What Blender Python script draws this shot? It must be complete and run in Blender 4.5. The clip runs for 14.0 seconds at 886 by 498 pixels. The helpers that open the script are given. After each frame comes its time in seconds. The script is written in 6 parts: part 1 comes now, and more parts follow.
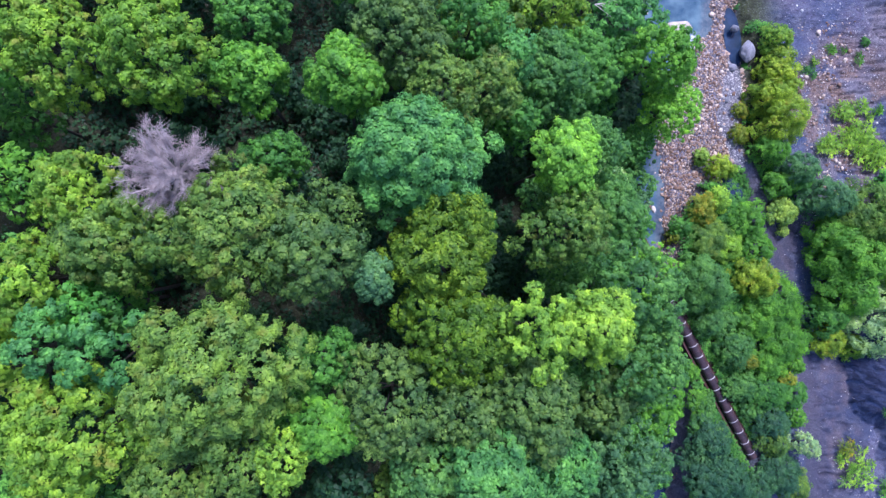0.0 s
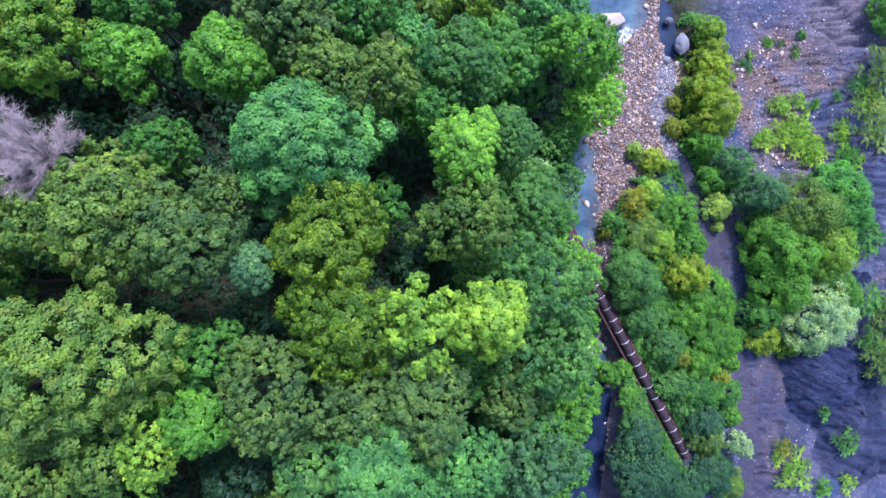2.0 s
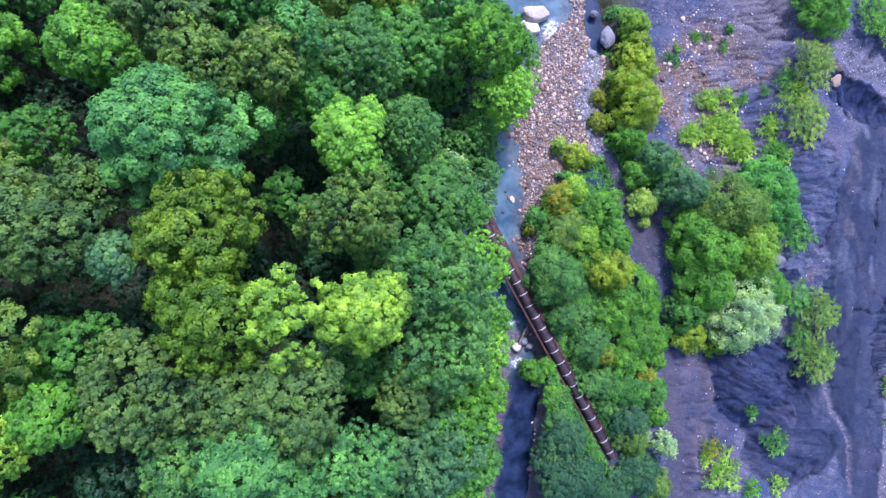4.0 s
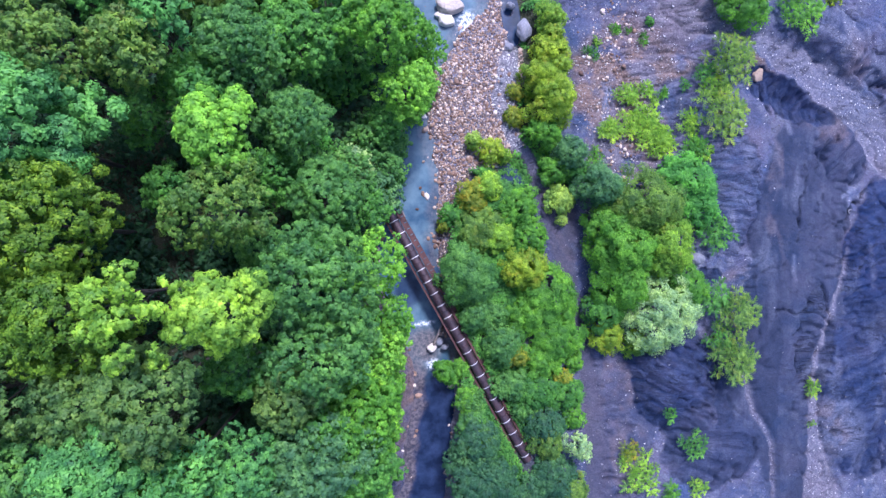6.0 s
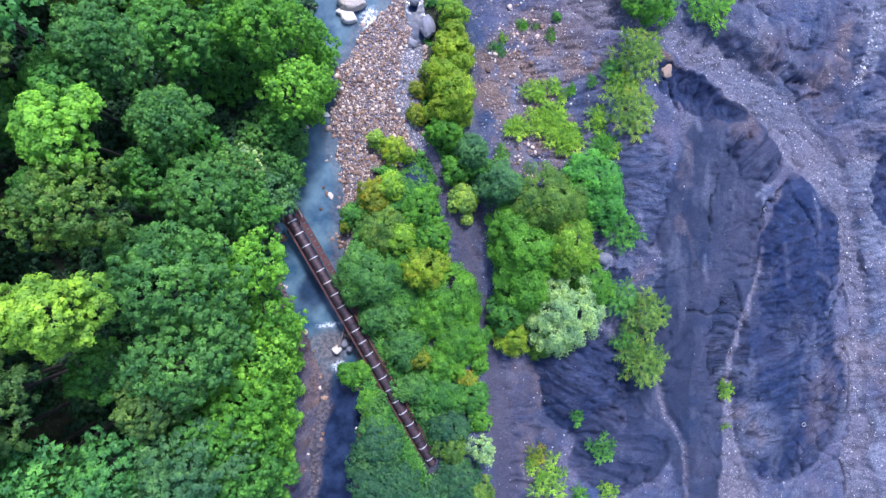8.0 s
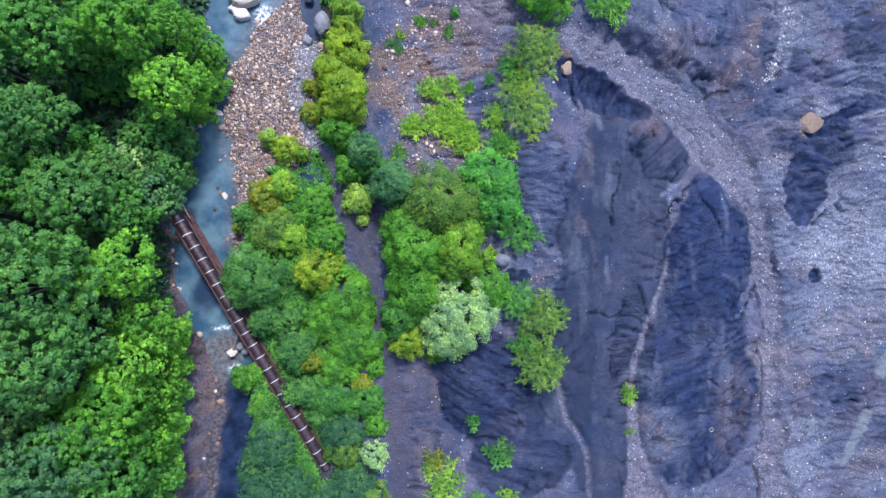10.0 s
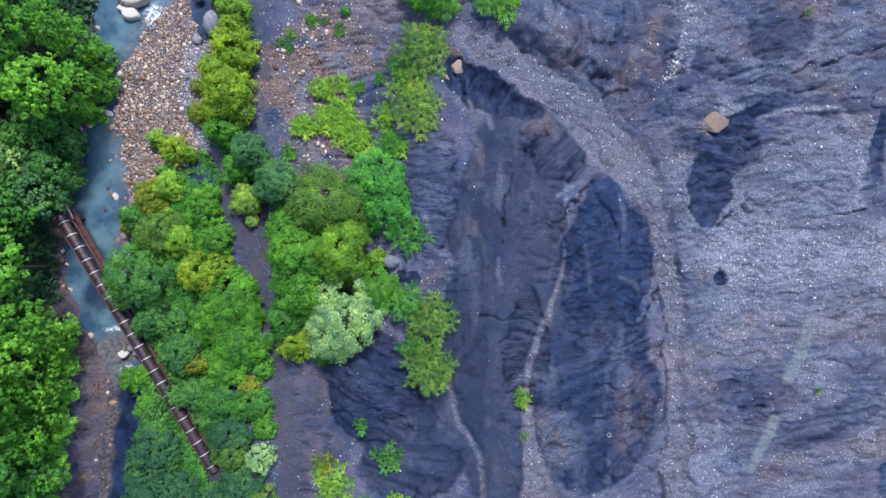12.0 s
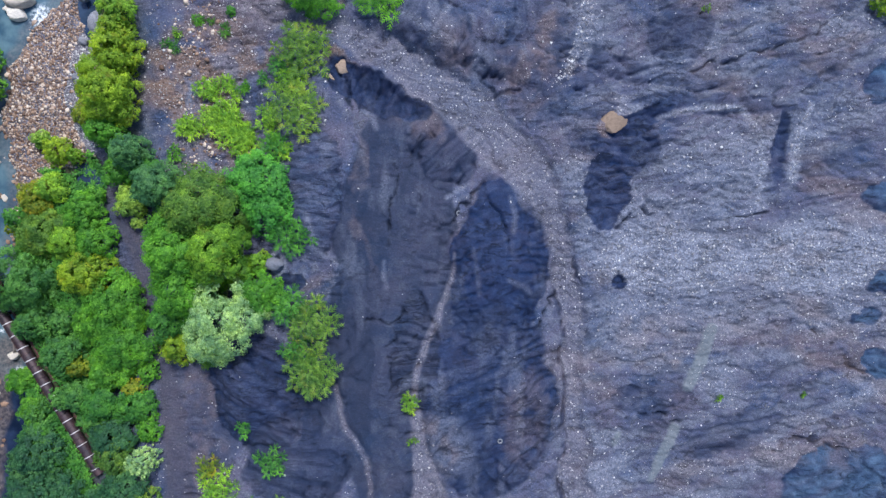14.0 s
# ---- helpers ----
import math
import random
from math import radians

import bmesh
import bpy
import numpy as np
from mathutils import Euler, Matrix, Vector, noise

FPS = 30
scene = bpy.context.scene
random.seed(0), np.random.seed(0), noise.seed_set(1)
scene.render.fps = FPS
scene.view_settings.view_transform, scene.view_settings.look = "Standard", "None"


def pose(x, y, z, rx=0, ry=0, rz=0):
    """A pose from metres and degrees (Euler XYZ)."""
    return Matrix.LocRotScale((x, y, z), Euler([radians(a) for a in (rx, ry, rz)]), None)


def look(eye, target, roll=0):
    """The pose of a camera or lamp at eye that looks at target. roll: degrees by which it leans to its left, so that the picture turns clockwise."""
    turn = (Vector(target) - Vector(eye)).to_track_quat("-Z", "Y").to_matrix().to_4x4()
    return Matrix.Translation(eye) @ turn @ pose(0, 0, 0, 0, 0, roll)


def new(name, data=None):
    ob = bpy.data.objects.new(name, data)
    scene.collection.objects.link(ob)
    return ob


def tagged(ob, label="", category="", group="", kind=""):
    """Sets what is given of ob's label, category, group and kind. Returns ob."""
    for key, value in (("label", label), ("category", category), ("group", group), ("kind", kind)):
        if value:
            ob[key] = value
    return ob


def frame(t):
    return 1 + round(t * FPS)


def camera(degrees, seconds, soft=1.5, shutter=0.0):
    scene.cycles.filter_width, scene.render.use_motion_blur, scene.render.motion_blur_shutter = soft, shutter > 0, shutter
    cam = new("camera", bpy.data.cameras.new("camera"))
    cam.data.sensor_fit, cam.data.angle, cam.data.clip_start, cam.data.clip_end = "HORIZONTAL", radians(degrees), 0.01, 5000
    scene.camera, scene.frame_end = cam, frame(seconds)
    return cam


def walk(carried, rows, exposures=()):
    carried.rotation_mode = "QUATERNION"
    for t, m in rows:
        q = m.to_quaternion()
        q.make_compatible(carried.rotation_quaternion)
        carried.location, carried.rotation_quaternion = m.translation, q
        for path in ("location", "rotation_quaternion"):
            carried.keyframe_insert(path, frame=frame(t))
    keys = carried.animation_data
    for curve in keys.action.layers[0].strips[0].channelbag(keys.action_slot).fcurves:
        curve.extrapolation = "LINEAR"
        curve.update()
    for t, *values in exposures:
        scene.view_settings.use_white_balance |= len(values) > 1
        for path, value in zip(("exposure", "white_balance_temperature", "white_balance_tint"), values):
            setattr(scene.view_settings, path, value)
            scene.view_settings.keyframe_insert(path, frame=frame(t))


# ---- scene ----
EXPOSURES = [(0.0, 1.06, 5560, 31), (5.0, 1.23, 5560, 32), (8.0, 1.13, 5660, 24), (10.5, 0.96, 5950, 16), (14.0, 0.72, 6150, 12)]
cam = camera(75.0, 14.0, 1.45)
PATH = [
    (0.0, 0.00, 0.00, 59.39, 0.00, -6.44, 0.00),
    (0.5, 1.53, -0.05, 58.99, -0.10, -6.81, -0.01),
    (1.0, 3.39, -0.27, 58.92, -0.04, -6.85, 0.04),
    (1.5, 5.37, -0.52, 58.99, 0.07, -6.77, 0.11),
    (2.0, 7.43, -0.77, 59.10, 0.17, -6.66, 0.19),
    (2.5, 9.50, -1.04, 59.16, 0.31, -6.61, 0.22),
    (3.0, 11.58, -1.27, 59.21, 0.44, -6.57, 0.27),
    (5.5, 22.12, -1.77, 58.63, 0.60, -6.99, 0.31),
    (6.0, 24.44, -1.69, 58.46, 0.51, -7.08, 0.36),
    (6.5, 26.89, -1.57, 58.43, 0.41, -7.06, 0.32),
    (7.0, 29.41, -1.52, 58.53, 0.38, -6.93, 0.27),
    (7.5, 32.03, -1.52, 58.66, 0.41, -6.77, 0.22),
    (8.0, 34.73, -1.49, 58.75, 0.42, -6.62, 0.19),
    (10.5, 48.52, -1.16, 58.88, 0.29, -5.99, 0.20),
    (11.0, 51.44, -1.13, 58.99, 0.30, -5.79, 0.24),
    (11.5, 54.43, -1.10, 59.15, 0.31, -5.50, 0.28),
    (12.0, 57.52, -1.03, 59.27, 0.30, -5.14, 0.33),
    (12.5, 60.66, -0.87, 59.37, 0.19, -4.76, 0.36),
    (13.0, 63.80, -0.69, 59.45, 0.09, -4.36, 0.41),
    (13.5, 66.87, -0.52, 59.44, 0.02, -4.09, 0.44),
    (14.0, 69.94, -0.38, 59.39, -0.01, -3.84, 0.49),
]
walk(cam, [(row[0], pose(*row[1:])) for row in PATH], EXPOSURES)


# ---------------------------------------------------------------- light
world = bpy.data.worlds.new("sky")
scene.world = world
world.use_nodes = True
wn = world.node_tree.nodes
sky = wn.new("ShaderNodeTexSky")
sky.sky_type, sky.sun_disc = "NISHITA", False
sky.sun_elevation, sky.sun_rotation = radians(59), radians(8)
sky.air_density, sky.dust_density, sky.ozone_density = 1.0, 1.5, 2.0
world.node_tree.links.new(sky.outputs[0], wn["Background"].inputs[0])
wn["Background"].inputs[1].default_value = 0.14
sun = new("sun", bpy.data.lights.new("sun", "SUN"))
sun.data.energy, sun.data.angle, sun.data.color = 2.6, radians(9), (1.0, 0.98, 0.93)
sun.matrix_world = look((53, 53, 89), (45, 0, 0))

# ---------------------------------------------------------------- materials


def node_material(name):
    mat = bpy.data.materials.new(name)
    mat.use_nodes = True
    nt = mat.node_tree
    return mat, nt, nt.nodes["Principled BSDF"]


def add(nt, kind, **values):
    node = nt.nodes.new(kind)
    for key, value in values.items():
        node.inputs[key].default_value = value
    return node


def noise_tex(nt, scale, detail=4.0, rough=0.55, coords="Object"):
    co = nt.nodes.new("ShaderNodeTexCoord")
    tex = add(nt, "ShaderNodeTexNoise", Scale=scale, Detail=detail, Roughness=rough)
    nt.links.new(co.outputs[coords], tex.inputs["Vector"])
    return tex.outputs["Fac"]


def ramp(nt, fac, stops):
    node = nt.nodes.new("ShaderNodeValToRGB")
    el = node.color_ramp.elements
    while len(el) < len(stops):
        el.new(0.5)
    for e, (p, c) in zip(el, stops):
        e.position, e.color = p, (*c, 1)
    nt.links.new(fac, node.inputs["Fac"])
    return node.outputs["Color"]


def mix(nt, fac, a, b, blend="MIX"):
    node = nt.nodes.new("ShaderNodeMix")
    node.data_type, node.blend_type = "RGBA", blend
    for sock, value in ((node.inputs[0], fac), (node.inputs[6], a), (node.inputs[7], b)):
        if isinstance(value, (int, float)):
            sock.default_value = value
        elif isinstance(value, tuple):
            sock.default_value = (*value, 1)
        else:
            nt.links.new(value, sock)
    return node.outputs[2]


def maths(nt, op, a, b):
    node = nt.nodes.new("ShaderNodeMath")
    node.operation = op
    for sock, value in zip(node.inputs, (a, b)):
        if isinstance(value, (int, float)):
            sock.default_value = value
        else:
            nt.links.new(value, sock)
    return node.outputs[0]


def bump(nt, bsdf, height, strength, distance):
    node = add(nt, "ShaderNodeBump", Strength=strength, Distance=distance)
    nt.links.new(height, node.inputs["Height"])
    nt.links.new(node.outputs[0], bsdf.inputs["Normal"])


def leaf_material(name, dark, main, bright, accent=None, translucent=0.38):
    """Leaves: each one its own shade, with drifts of brighter and of turning foliage through the crown."""
    mat, nt, bsdf = node_material(name)
    dark, main, bright = [tuple((0.6 * v + 0.4 * m) * g for v, m, g in zip(c, main, (1.13, 1.3, 1.36))) for c in (dark, main, bright)]
    geo = nt.nodes.new("ShaderNodeNewGeometry")
    col = ramp(nt, geo.outputs["Random Per Island"], [(0.0, dark), (0.5, main), (1.0, bright)])
    drift = ramp(nt, noise_tex(nt, 0.5, 2.0), [(0.36, (0.6, 0.7, 0.8)), (0.66, (1.4, 1.26, 1.0))])
    col = mix(nt, 1.0, col, drift, "MULTIPLY")
    spray = ramp(nt, noise_tex(nt, 1.7, 2.0), [(0.38, (0.7, 0.76, 0.84)), (0.64, (1.3, 1.2, 1.0))])
    col = mix(nt, 1.0, col, spray, "MULTIPLY")
    if accent:
        spots = ramp(nt, noise_tex(nt, 0.9, 3.0), [(0.56, (0, 0, 0)), (0.76, (0.8, 0.8, 0.8))])
        col = mix(nt, spots, col, accent)
    info = nt.nodes.new("ShaderNodeObjectInfo")
    col = mix(nt, 1.0, col, ramp(nt, info.outputs["Random"], [(0.0, (0.86, 0.92, 0.9)), (1.0, (1.12, 1.06, 1.05))]), "MULTIPLY")
    nt.links.new(col, bsdf.inputs["Base Color"])
    bsdf.inputs["Roughness"].default_value = 0.6
    bsdf.inputs["Specular IOR Level"].default_value = 0.3
    back = nt.nodes.new("ShaderNodeBsdfTranslucent")
    nt.links.new(col, back.inputs["Color"])
    both = add(nt, "ShaderNodeMixShader", Fac=translucent)
    nt.links.new(bsdf.outputs[0], both.inputs[1])
    nt.links.new(back.outputs[0], both.inputs[2])
    nt.links.new(both.outputs[0], nt.nodes["Material Output"].inputs["Surface"])
    return mat


LEAF = {
    "pale": leaf_material("pale_yellow_leaves", (0.16, 0.25, 0.035), (0.3, 0.41, 0.065), (0.46, 0.56, 0.11)),
    "fresh": leaf_material("fresh_green_leaves", (0.08, 0.21, 0.02), (0.155, 0.36, 0.034), (0.27, 0.5, 0.05)),
    "teal": leaf_material("dark_teal_leaves", (0.02, 0.07, 0.03), (0.042, 0.125, 0.052), (0.085, 0.2, 0.085)),
    "emerald": leaf_material("emerald_leaves", (0.038, 0.14, 0.032), (0.08, 0.245, 0.056), (0.15, 0.36, 0.09)),
    "jade": leaf_material("jade_leaves", (0.045, 0.17, 0.026), (0.08, 0.275, 0.04), (0.145, 0.38, 0.058)),
    "bright": leaf_material("bright_green_leaves", (0.05, 0.16, 0.016), (0.095, 0.26, 0.024), (0.175, 0.36, 0.036)),
    "lime": leaf_material("lime_leaves", (0.11, 0.23, 0.02), (0.215, 0.37, 0.034), (0.37, 0.52, 0.055)),
    "yellow": leaf_material("yellow_green_leaves", (0.085, 0.18, 0.016), (0.15, 0.285, 0.024), (0.25, 0.39, 0.034), (0.26, 0.25, 0.03)),
    "mid": leaf_material("mid_green_leaves", (0.036, 0.13, 0.022), (0.07, 0.215, 0.033), (0.125, 0.3, 0.046)),
    "olive": leaf_material("olive_leaves", (0.055, 0.125, 0.02), (0.105, 0.2, 0.032), (0.21, 0.31, 0.05), (0.18, 0.18, 0.035)),
    "grey": leaf_material("grey_olive_leaves", (0.042, 0.105, 0.024), (0.085, 0.165, 0.036), (0.15, 0.235, 0.055)),
    "deep": leaf_material("dark_olive_leaves", (0.04, 0.1, 0.008), (0.095, 0.185, 0.013), (0.21, 0.31, 0.018)),
    "fine": leaf_material("soft_green_leaves", (0.042, 0.13, 0.03), (0.08, 0.21, 0.045), (0.14, 0.29, 0.064)),
    "blue": leaf_material("blue_green_leaves", (0.04, 0.115, 0.042), (0.075, 0.185, 0.066), (0.13, 0.26, 0.094)),
    "silver": leaf_material("silver_leaves", (0.15, 0.26, 0.07), (0.33, 0.45, 0.17), (0.56, 0.66, 0.32), (0.11, 0.24, 0.03)),
    "orange": leaf_material("turning_orange_leaves", (0.1, 0.17, 0.015), (0.2, 0.24, 0.02), (0.36, 0.3, 0.025), (0.48, 0.2, 0.015)),
    "moss": leaf_material("olive_gold_leaves", (0.11, 0.19, 0.012), (0.22, 0.32, 0.02), (0.35, 0.44, 0.03), (0.33, 0.26, 0.02)),
    "spring": leaf_material("spring_green_leaves", (0.075, 0.15, 0.024), (0.135, 0.235, 0.037), (0.23, 0.34, 0.055), (0.28, 0.32, 0.04)),
    # base colour darkened to stand in for the shade under the crowns
    "shade": leaf_material("understory_shaded_leaves", (0.012, 0.045, 0.02), (0.024, 0.075, 0.032), (0.04, 0.1, 0.036)),
}


def bark_material(name, a, b):
    mat, nt, bsdf = node_material(name)
    col = ramp(nt, noise_tex(nt, 6.0, 6.0), [(0.3, a), (0.7, b)])
    nt.links.new(col, bsdf.inputs["Base Color"])
    bsdf.inputs["Roughness"].default_value = 0.9
    bump(nt, bsdf, noise_tex(nt, 18.0), 0.5, 0.03)
    return mat


BARK = bark_material("bark", (0.018, 0.015, 0.013), (0.05, 0.042, 0.036))
DEAD = bark_material("dead_bark", (0.42, 0.36, 0.34), (0.64, 0.57, 0.54))
TWIG = bark_material("dead_twigs", (0.32, 0.265, 0.26), (0.52, 0.44, 0.43))


def ground_material():
    """Earth, shale, coal waste and gravel, by the share of each that the sheet carries."""
    mat, nt, bsdf = node_material("ground")
    zone = nt.nodes.new("ShaderNodeVertexColor")
    zone.layer_name = "zone"
    sep = nt.nodes.new("ShaderNodeSeparateColor")
    nt.links.new(zone.outputs["Color"], sep.inputs[0])
    coal, gravel, warm = sep.outputs[0], sep.outputs[1], sep.outputs[2]
    soil = zone.outputs["Alpha"]
    tint = nt.nodes.new("ShaderNodeVertexColor")
    tint.layer_name = "tint"
    hue = nt.nodes.new("ShaderNodeSeparateColor")
    nt.links.new(tint.outputs["Color"], hue.inputs[0])
    blue, ripple, slab, azure = hue.outputs[0], hue.outputs[1], hue.outputs[2], tint.outputs["Alpha"]
    big, mid, fine, grit = noise_tex(nt, 0.16, 6.0, 0.65), noise_tex(nt, 0.9, 7.0, 0.7), noise_tex(nt, 4.5, 5.0, 0.75), noise_tex(nt, 7.5, 4.0, 0.85)
    bw = [(0.36, (0, 0, 0)), (0.64, (1, 1, 1))]
    shale = mix(nt, ramp(nt, big, bw), (0.042, 0.07, 0.142), (0.108, 0.102, 0.15))
    shale = mix(nt, ramp(nt, mid, [(0.48, (0, 0, 0)), (0.68, (0.9, 0.9, 0.9))]), shale, (0.14, 0.152, 0.2))
    ash = mix(nt, ramp(nt, big, bw), (0.011, 0.02, 0.045), (0.023, 0.031, 0.058))
    deep = mix(nt, ramp(nt, mid, bw), (0.004, 0.013, 0.05), (0.012, 0.033, 0.1))
    coalc = mix(nt, blue, ash, deep)
    coalc = mix(nt, azure, coalc, mix(nt, ramp(nt, mid, bw), (0.018, 0.045, 0.1), (0.06, 0.12, 0.21)))
    gravc = mix(nt, ramp(nt, fine, bw), (0.09, 0.105, 0.155), (0.32, 0.345, 0.42))
    warmc = mix(nt, ramp(nt, fine, bw), (0.12, 0.075, 0.062), (0.27, 0.19, 0.15))
    soilc = mix(nt, ramp(nt, mid, bw), (0.022, 0.026, 0.016), (0.05, 0.062, 0.028))
    col = mix(nt, coal, shale, coalc)
    col = mix(nt, gravel, col, gravc)
    col = mix(nt, warm, col, warmc)
    col = mix(nt, soil, col, soilc)
    cells = add(nt, "ShaderNodeTexVoronoi", Scale=5.5, Randomness=1.0)
    nt.links.new(nt.nodes.new("ShaderNodeTexCoord").outputs["Object"], cells.inputs["Vector"])
    stone = ramp(nt, cells.outputs["Distance"], [(0.1, (1, 1, 1)), (0.34, (0, 0, 0))])
    loose = maths(nt, "MULTIPLY", stone, maths(nt, "MULTIPLY", maths(nt, "SUBTRACT", 1.0, coal), ramp(nt, mid, [(0.42, (0.05, 0.05, 0.05)), (0.65, (0.75, 0.75, 0.75))])))
    col = mix(nt, maths(nt, "MULTIPLY", loose, 0.65), col, (0.3, 0.3, 0.34))
    laid = nt.nodes.new("ShaderNodeMapping")
    laid.inputs["Rotation"].default_value, laid.inputs["Scale"].default_value = (0, 0, radians(8)), (0.2, 1.15, 1.0)
    nt.links.new(nt.nodes.new("ShaderNodeTexCoord").outputs["Object"], laid.inputs["Vector"])
    run = add(nt, "ShaderNodeTexNoise", Scale=0.9, Detail=3.0, Roughness=0.5, Distortion=0.7)
    nt.links.new(laid.outputs[0], run.inputs["Vector"])
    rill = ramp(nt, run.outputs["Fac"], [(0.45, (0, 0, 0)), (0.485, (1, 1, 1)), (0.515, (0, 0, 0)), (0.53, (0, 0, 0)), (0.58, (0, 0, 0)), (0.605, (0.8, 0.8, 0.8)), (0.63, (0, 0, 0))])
    # rill creases: their shade is put into the colour as near-black lines
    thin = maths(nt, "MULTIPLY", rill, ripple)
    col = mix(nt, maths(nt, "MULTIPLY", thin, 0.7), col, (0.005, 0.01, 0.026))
    # broad bands between the rills, mixed paler in the blue coal
    pale_run = ramp(nt, run.outputs["Fac"], [(0.58, (0, 0, 0)), (0.74, (0.4, 0.4, 0.4))])
    col = mix(nt, maths(nt, "MULTIPLY", pale_run, maths(nt, "MULTIPLY", blue, coal)), col, (0.055, 0.075, 0.13))
    # fine branching run-off creases over the bare heaps, their shade drawn in near black
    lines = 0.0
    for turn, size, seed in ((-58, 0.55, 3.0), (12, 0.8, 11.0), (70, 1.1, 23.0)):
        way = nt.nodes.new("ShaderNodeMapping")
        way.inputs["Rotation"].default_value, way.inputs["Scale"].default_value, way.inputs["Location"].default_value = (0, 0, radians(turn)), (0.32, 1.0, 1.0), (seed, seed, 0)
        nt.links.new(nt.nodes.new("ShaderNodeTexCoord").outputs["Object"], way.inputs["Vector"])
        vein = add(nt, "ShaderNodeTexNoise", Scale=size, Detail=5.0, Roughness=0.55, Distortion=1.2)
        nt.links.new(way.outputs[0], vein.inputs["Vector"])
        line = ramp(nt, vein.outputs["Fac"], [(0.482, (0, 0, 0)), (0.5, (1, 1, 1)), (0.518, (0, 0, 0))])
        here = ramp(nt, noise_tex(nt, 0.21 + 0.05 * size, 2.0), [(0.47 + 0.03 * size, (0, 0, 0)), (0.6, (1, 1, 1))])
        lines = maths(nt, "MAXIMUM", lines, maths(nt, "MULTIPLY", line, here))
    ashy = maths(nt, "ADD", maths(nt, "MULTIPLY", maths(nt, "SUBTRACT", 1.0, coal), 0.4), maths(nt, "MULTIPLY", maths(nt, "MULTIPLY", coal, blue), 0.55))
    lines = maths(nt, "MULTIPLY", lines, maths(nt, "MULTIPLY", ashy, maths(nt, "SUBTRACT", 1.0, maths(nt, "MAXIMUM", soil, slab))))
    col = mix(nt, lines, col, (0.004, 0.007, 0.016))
    slabc = mix(nt, ramp(nt, fine, bw), (0.13, 0.155, 0.175), (0.2, 0.225, 0.245))
    col = mix(nt, maths(nt, "MULTIPLY", slab, 0.85), col, slabc)
    speck = ramp(nt, grit, [(0.36, (0.55, 0.56, 0.58)), (0.66, (1.5, 1.48, 1.46))])
    col = mix(nt, maths(nt, "SUBTRACT", 1.0, maths(nt, "MULTIPLY", maths(nt, "MAXIMUM", maths(nt, "MULTIPLY", coal, 0.75), slab), 0.8)), col, mix(nt, 1.0, col, speck, "MULTIPLY"))
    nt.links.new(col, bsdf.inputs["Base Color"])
    bsdf.inputs["Roughness"].default_value = 0.85
    bsdf.inputs["Specular IOR Level"].default_value = 0.25
    bump(nt, bsdf, maths(nt, "SUBTRACT", maths(nt, "ADD", fine, maths(nt, "MULTIPLY", maths(nt, "MULTIPLY", mid, 1.8), maths(nt, "SUBTRACT", 1.0, maths(nt, "MULTIPLY", coal, 0.6)))), maths(nt, "MULTIPLY", maths(nt, "ADD", thin, lines), 1.6)), 0.9, 0.2)
    return mat


def rock_material(name, a, b, c):
    mat, nt, bsdf = node_material(name)
    geo = nt.nodes.new("ShaderNodeNewGeometry")
    info = nt.nodes.new("ShaderNodeObjectInfo")
    pick = maths(nt, "FRACT", maths(nt, "ADD", geo.outputs["Random Per Island"], info.outputs["Random"]), 0.0)
    col = ramp(nt, pick, [(0.0, a), (0.55, b), (1.0, c)])
    col = mix(nt, 1.0, col, ramp(nt, noise_tex(nt, 5.0, 5.0), [(0.3, (0.7, 0.7, 0.7)), (0.7, (1.15, 1.15, 1.15))]), "MULTIPLY")
    nt.links.new(col, bsdf.inputs["Base Color"])
    bsdf.inputs["Roughness"].default_value = 0.8
    bump(nt, bsdf, noise_tex(nt, 9.0), 0.4, 0.05)
    return mat


COBBLE = rock_material("river_cobbles", (0.085, 0.045, 0.032), (0.31, 0.2, 0.14), (0.68, 0.57, 0.47))
GREYROCK = rock_material("grey_rock", (0.14, 0.15, 0.18), (0.22, 0.225, 0.26), (0.3, 0.3, 0.33))
PALEROCK = rock_material("pale_rock", (0.44, 0.37, 0.31), (0.62, 0.57, 0.5), (0.76, 0.72, 0.66))
CLAYROCK = rock_material("tan_clay", (0.2, 0.14, 0.1), (0.3, 0.215, 0.155), (0.42, 0.31, 0.22))
CHIP = rock_material("shale_chips", (0.12, 0.12, 0.14), (0.3, 0.29, 0.31), (0.76, 0.75, 0.73))


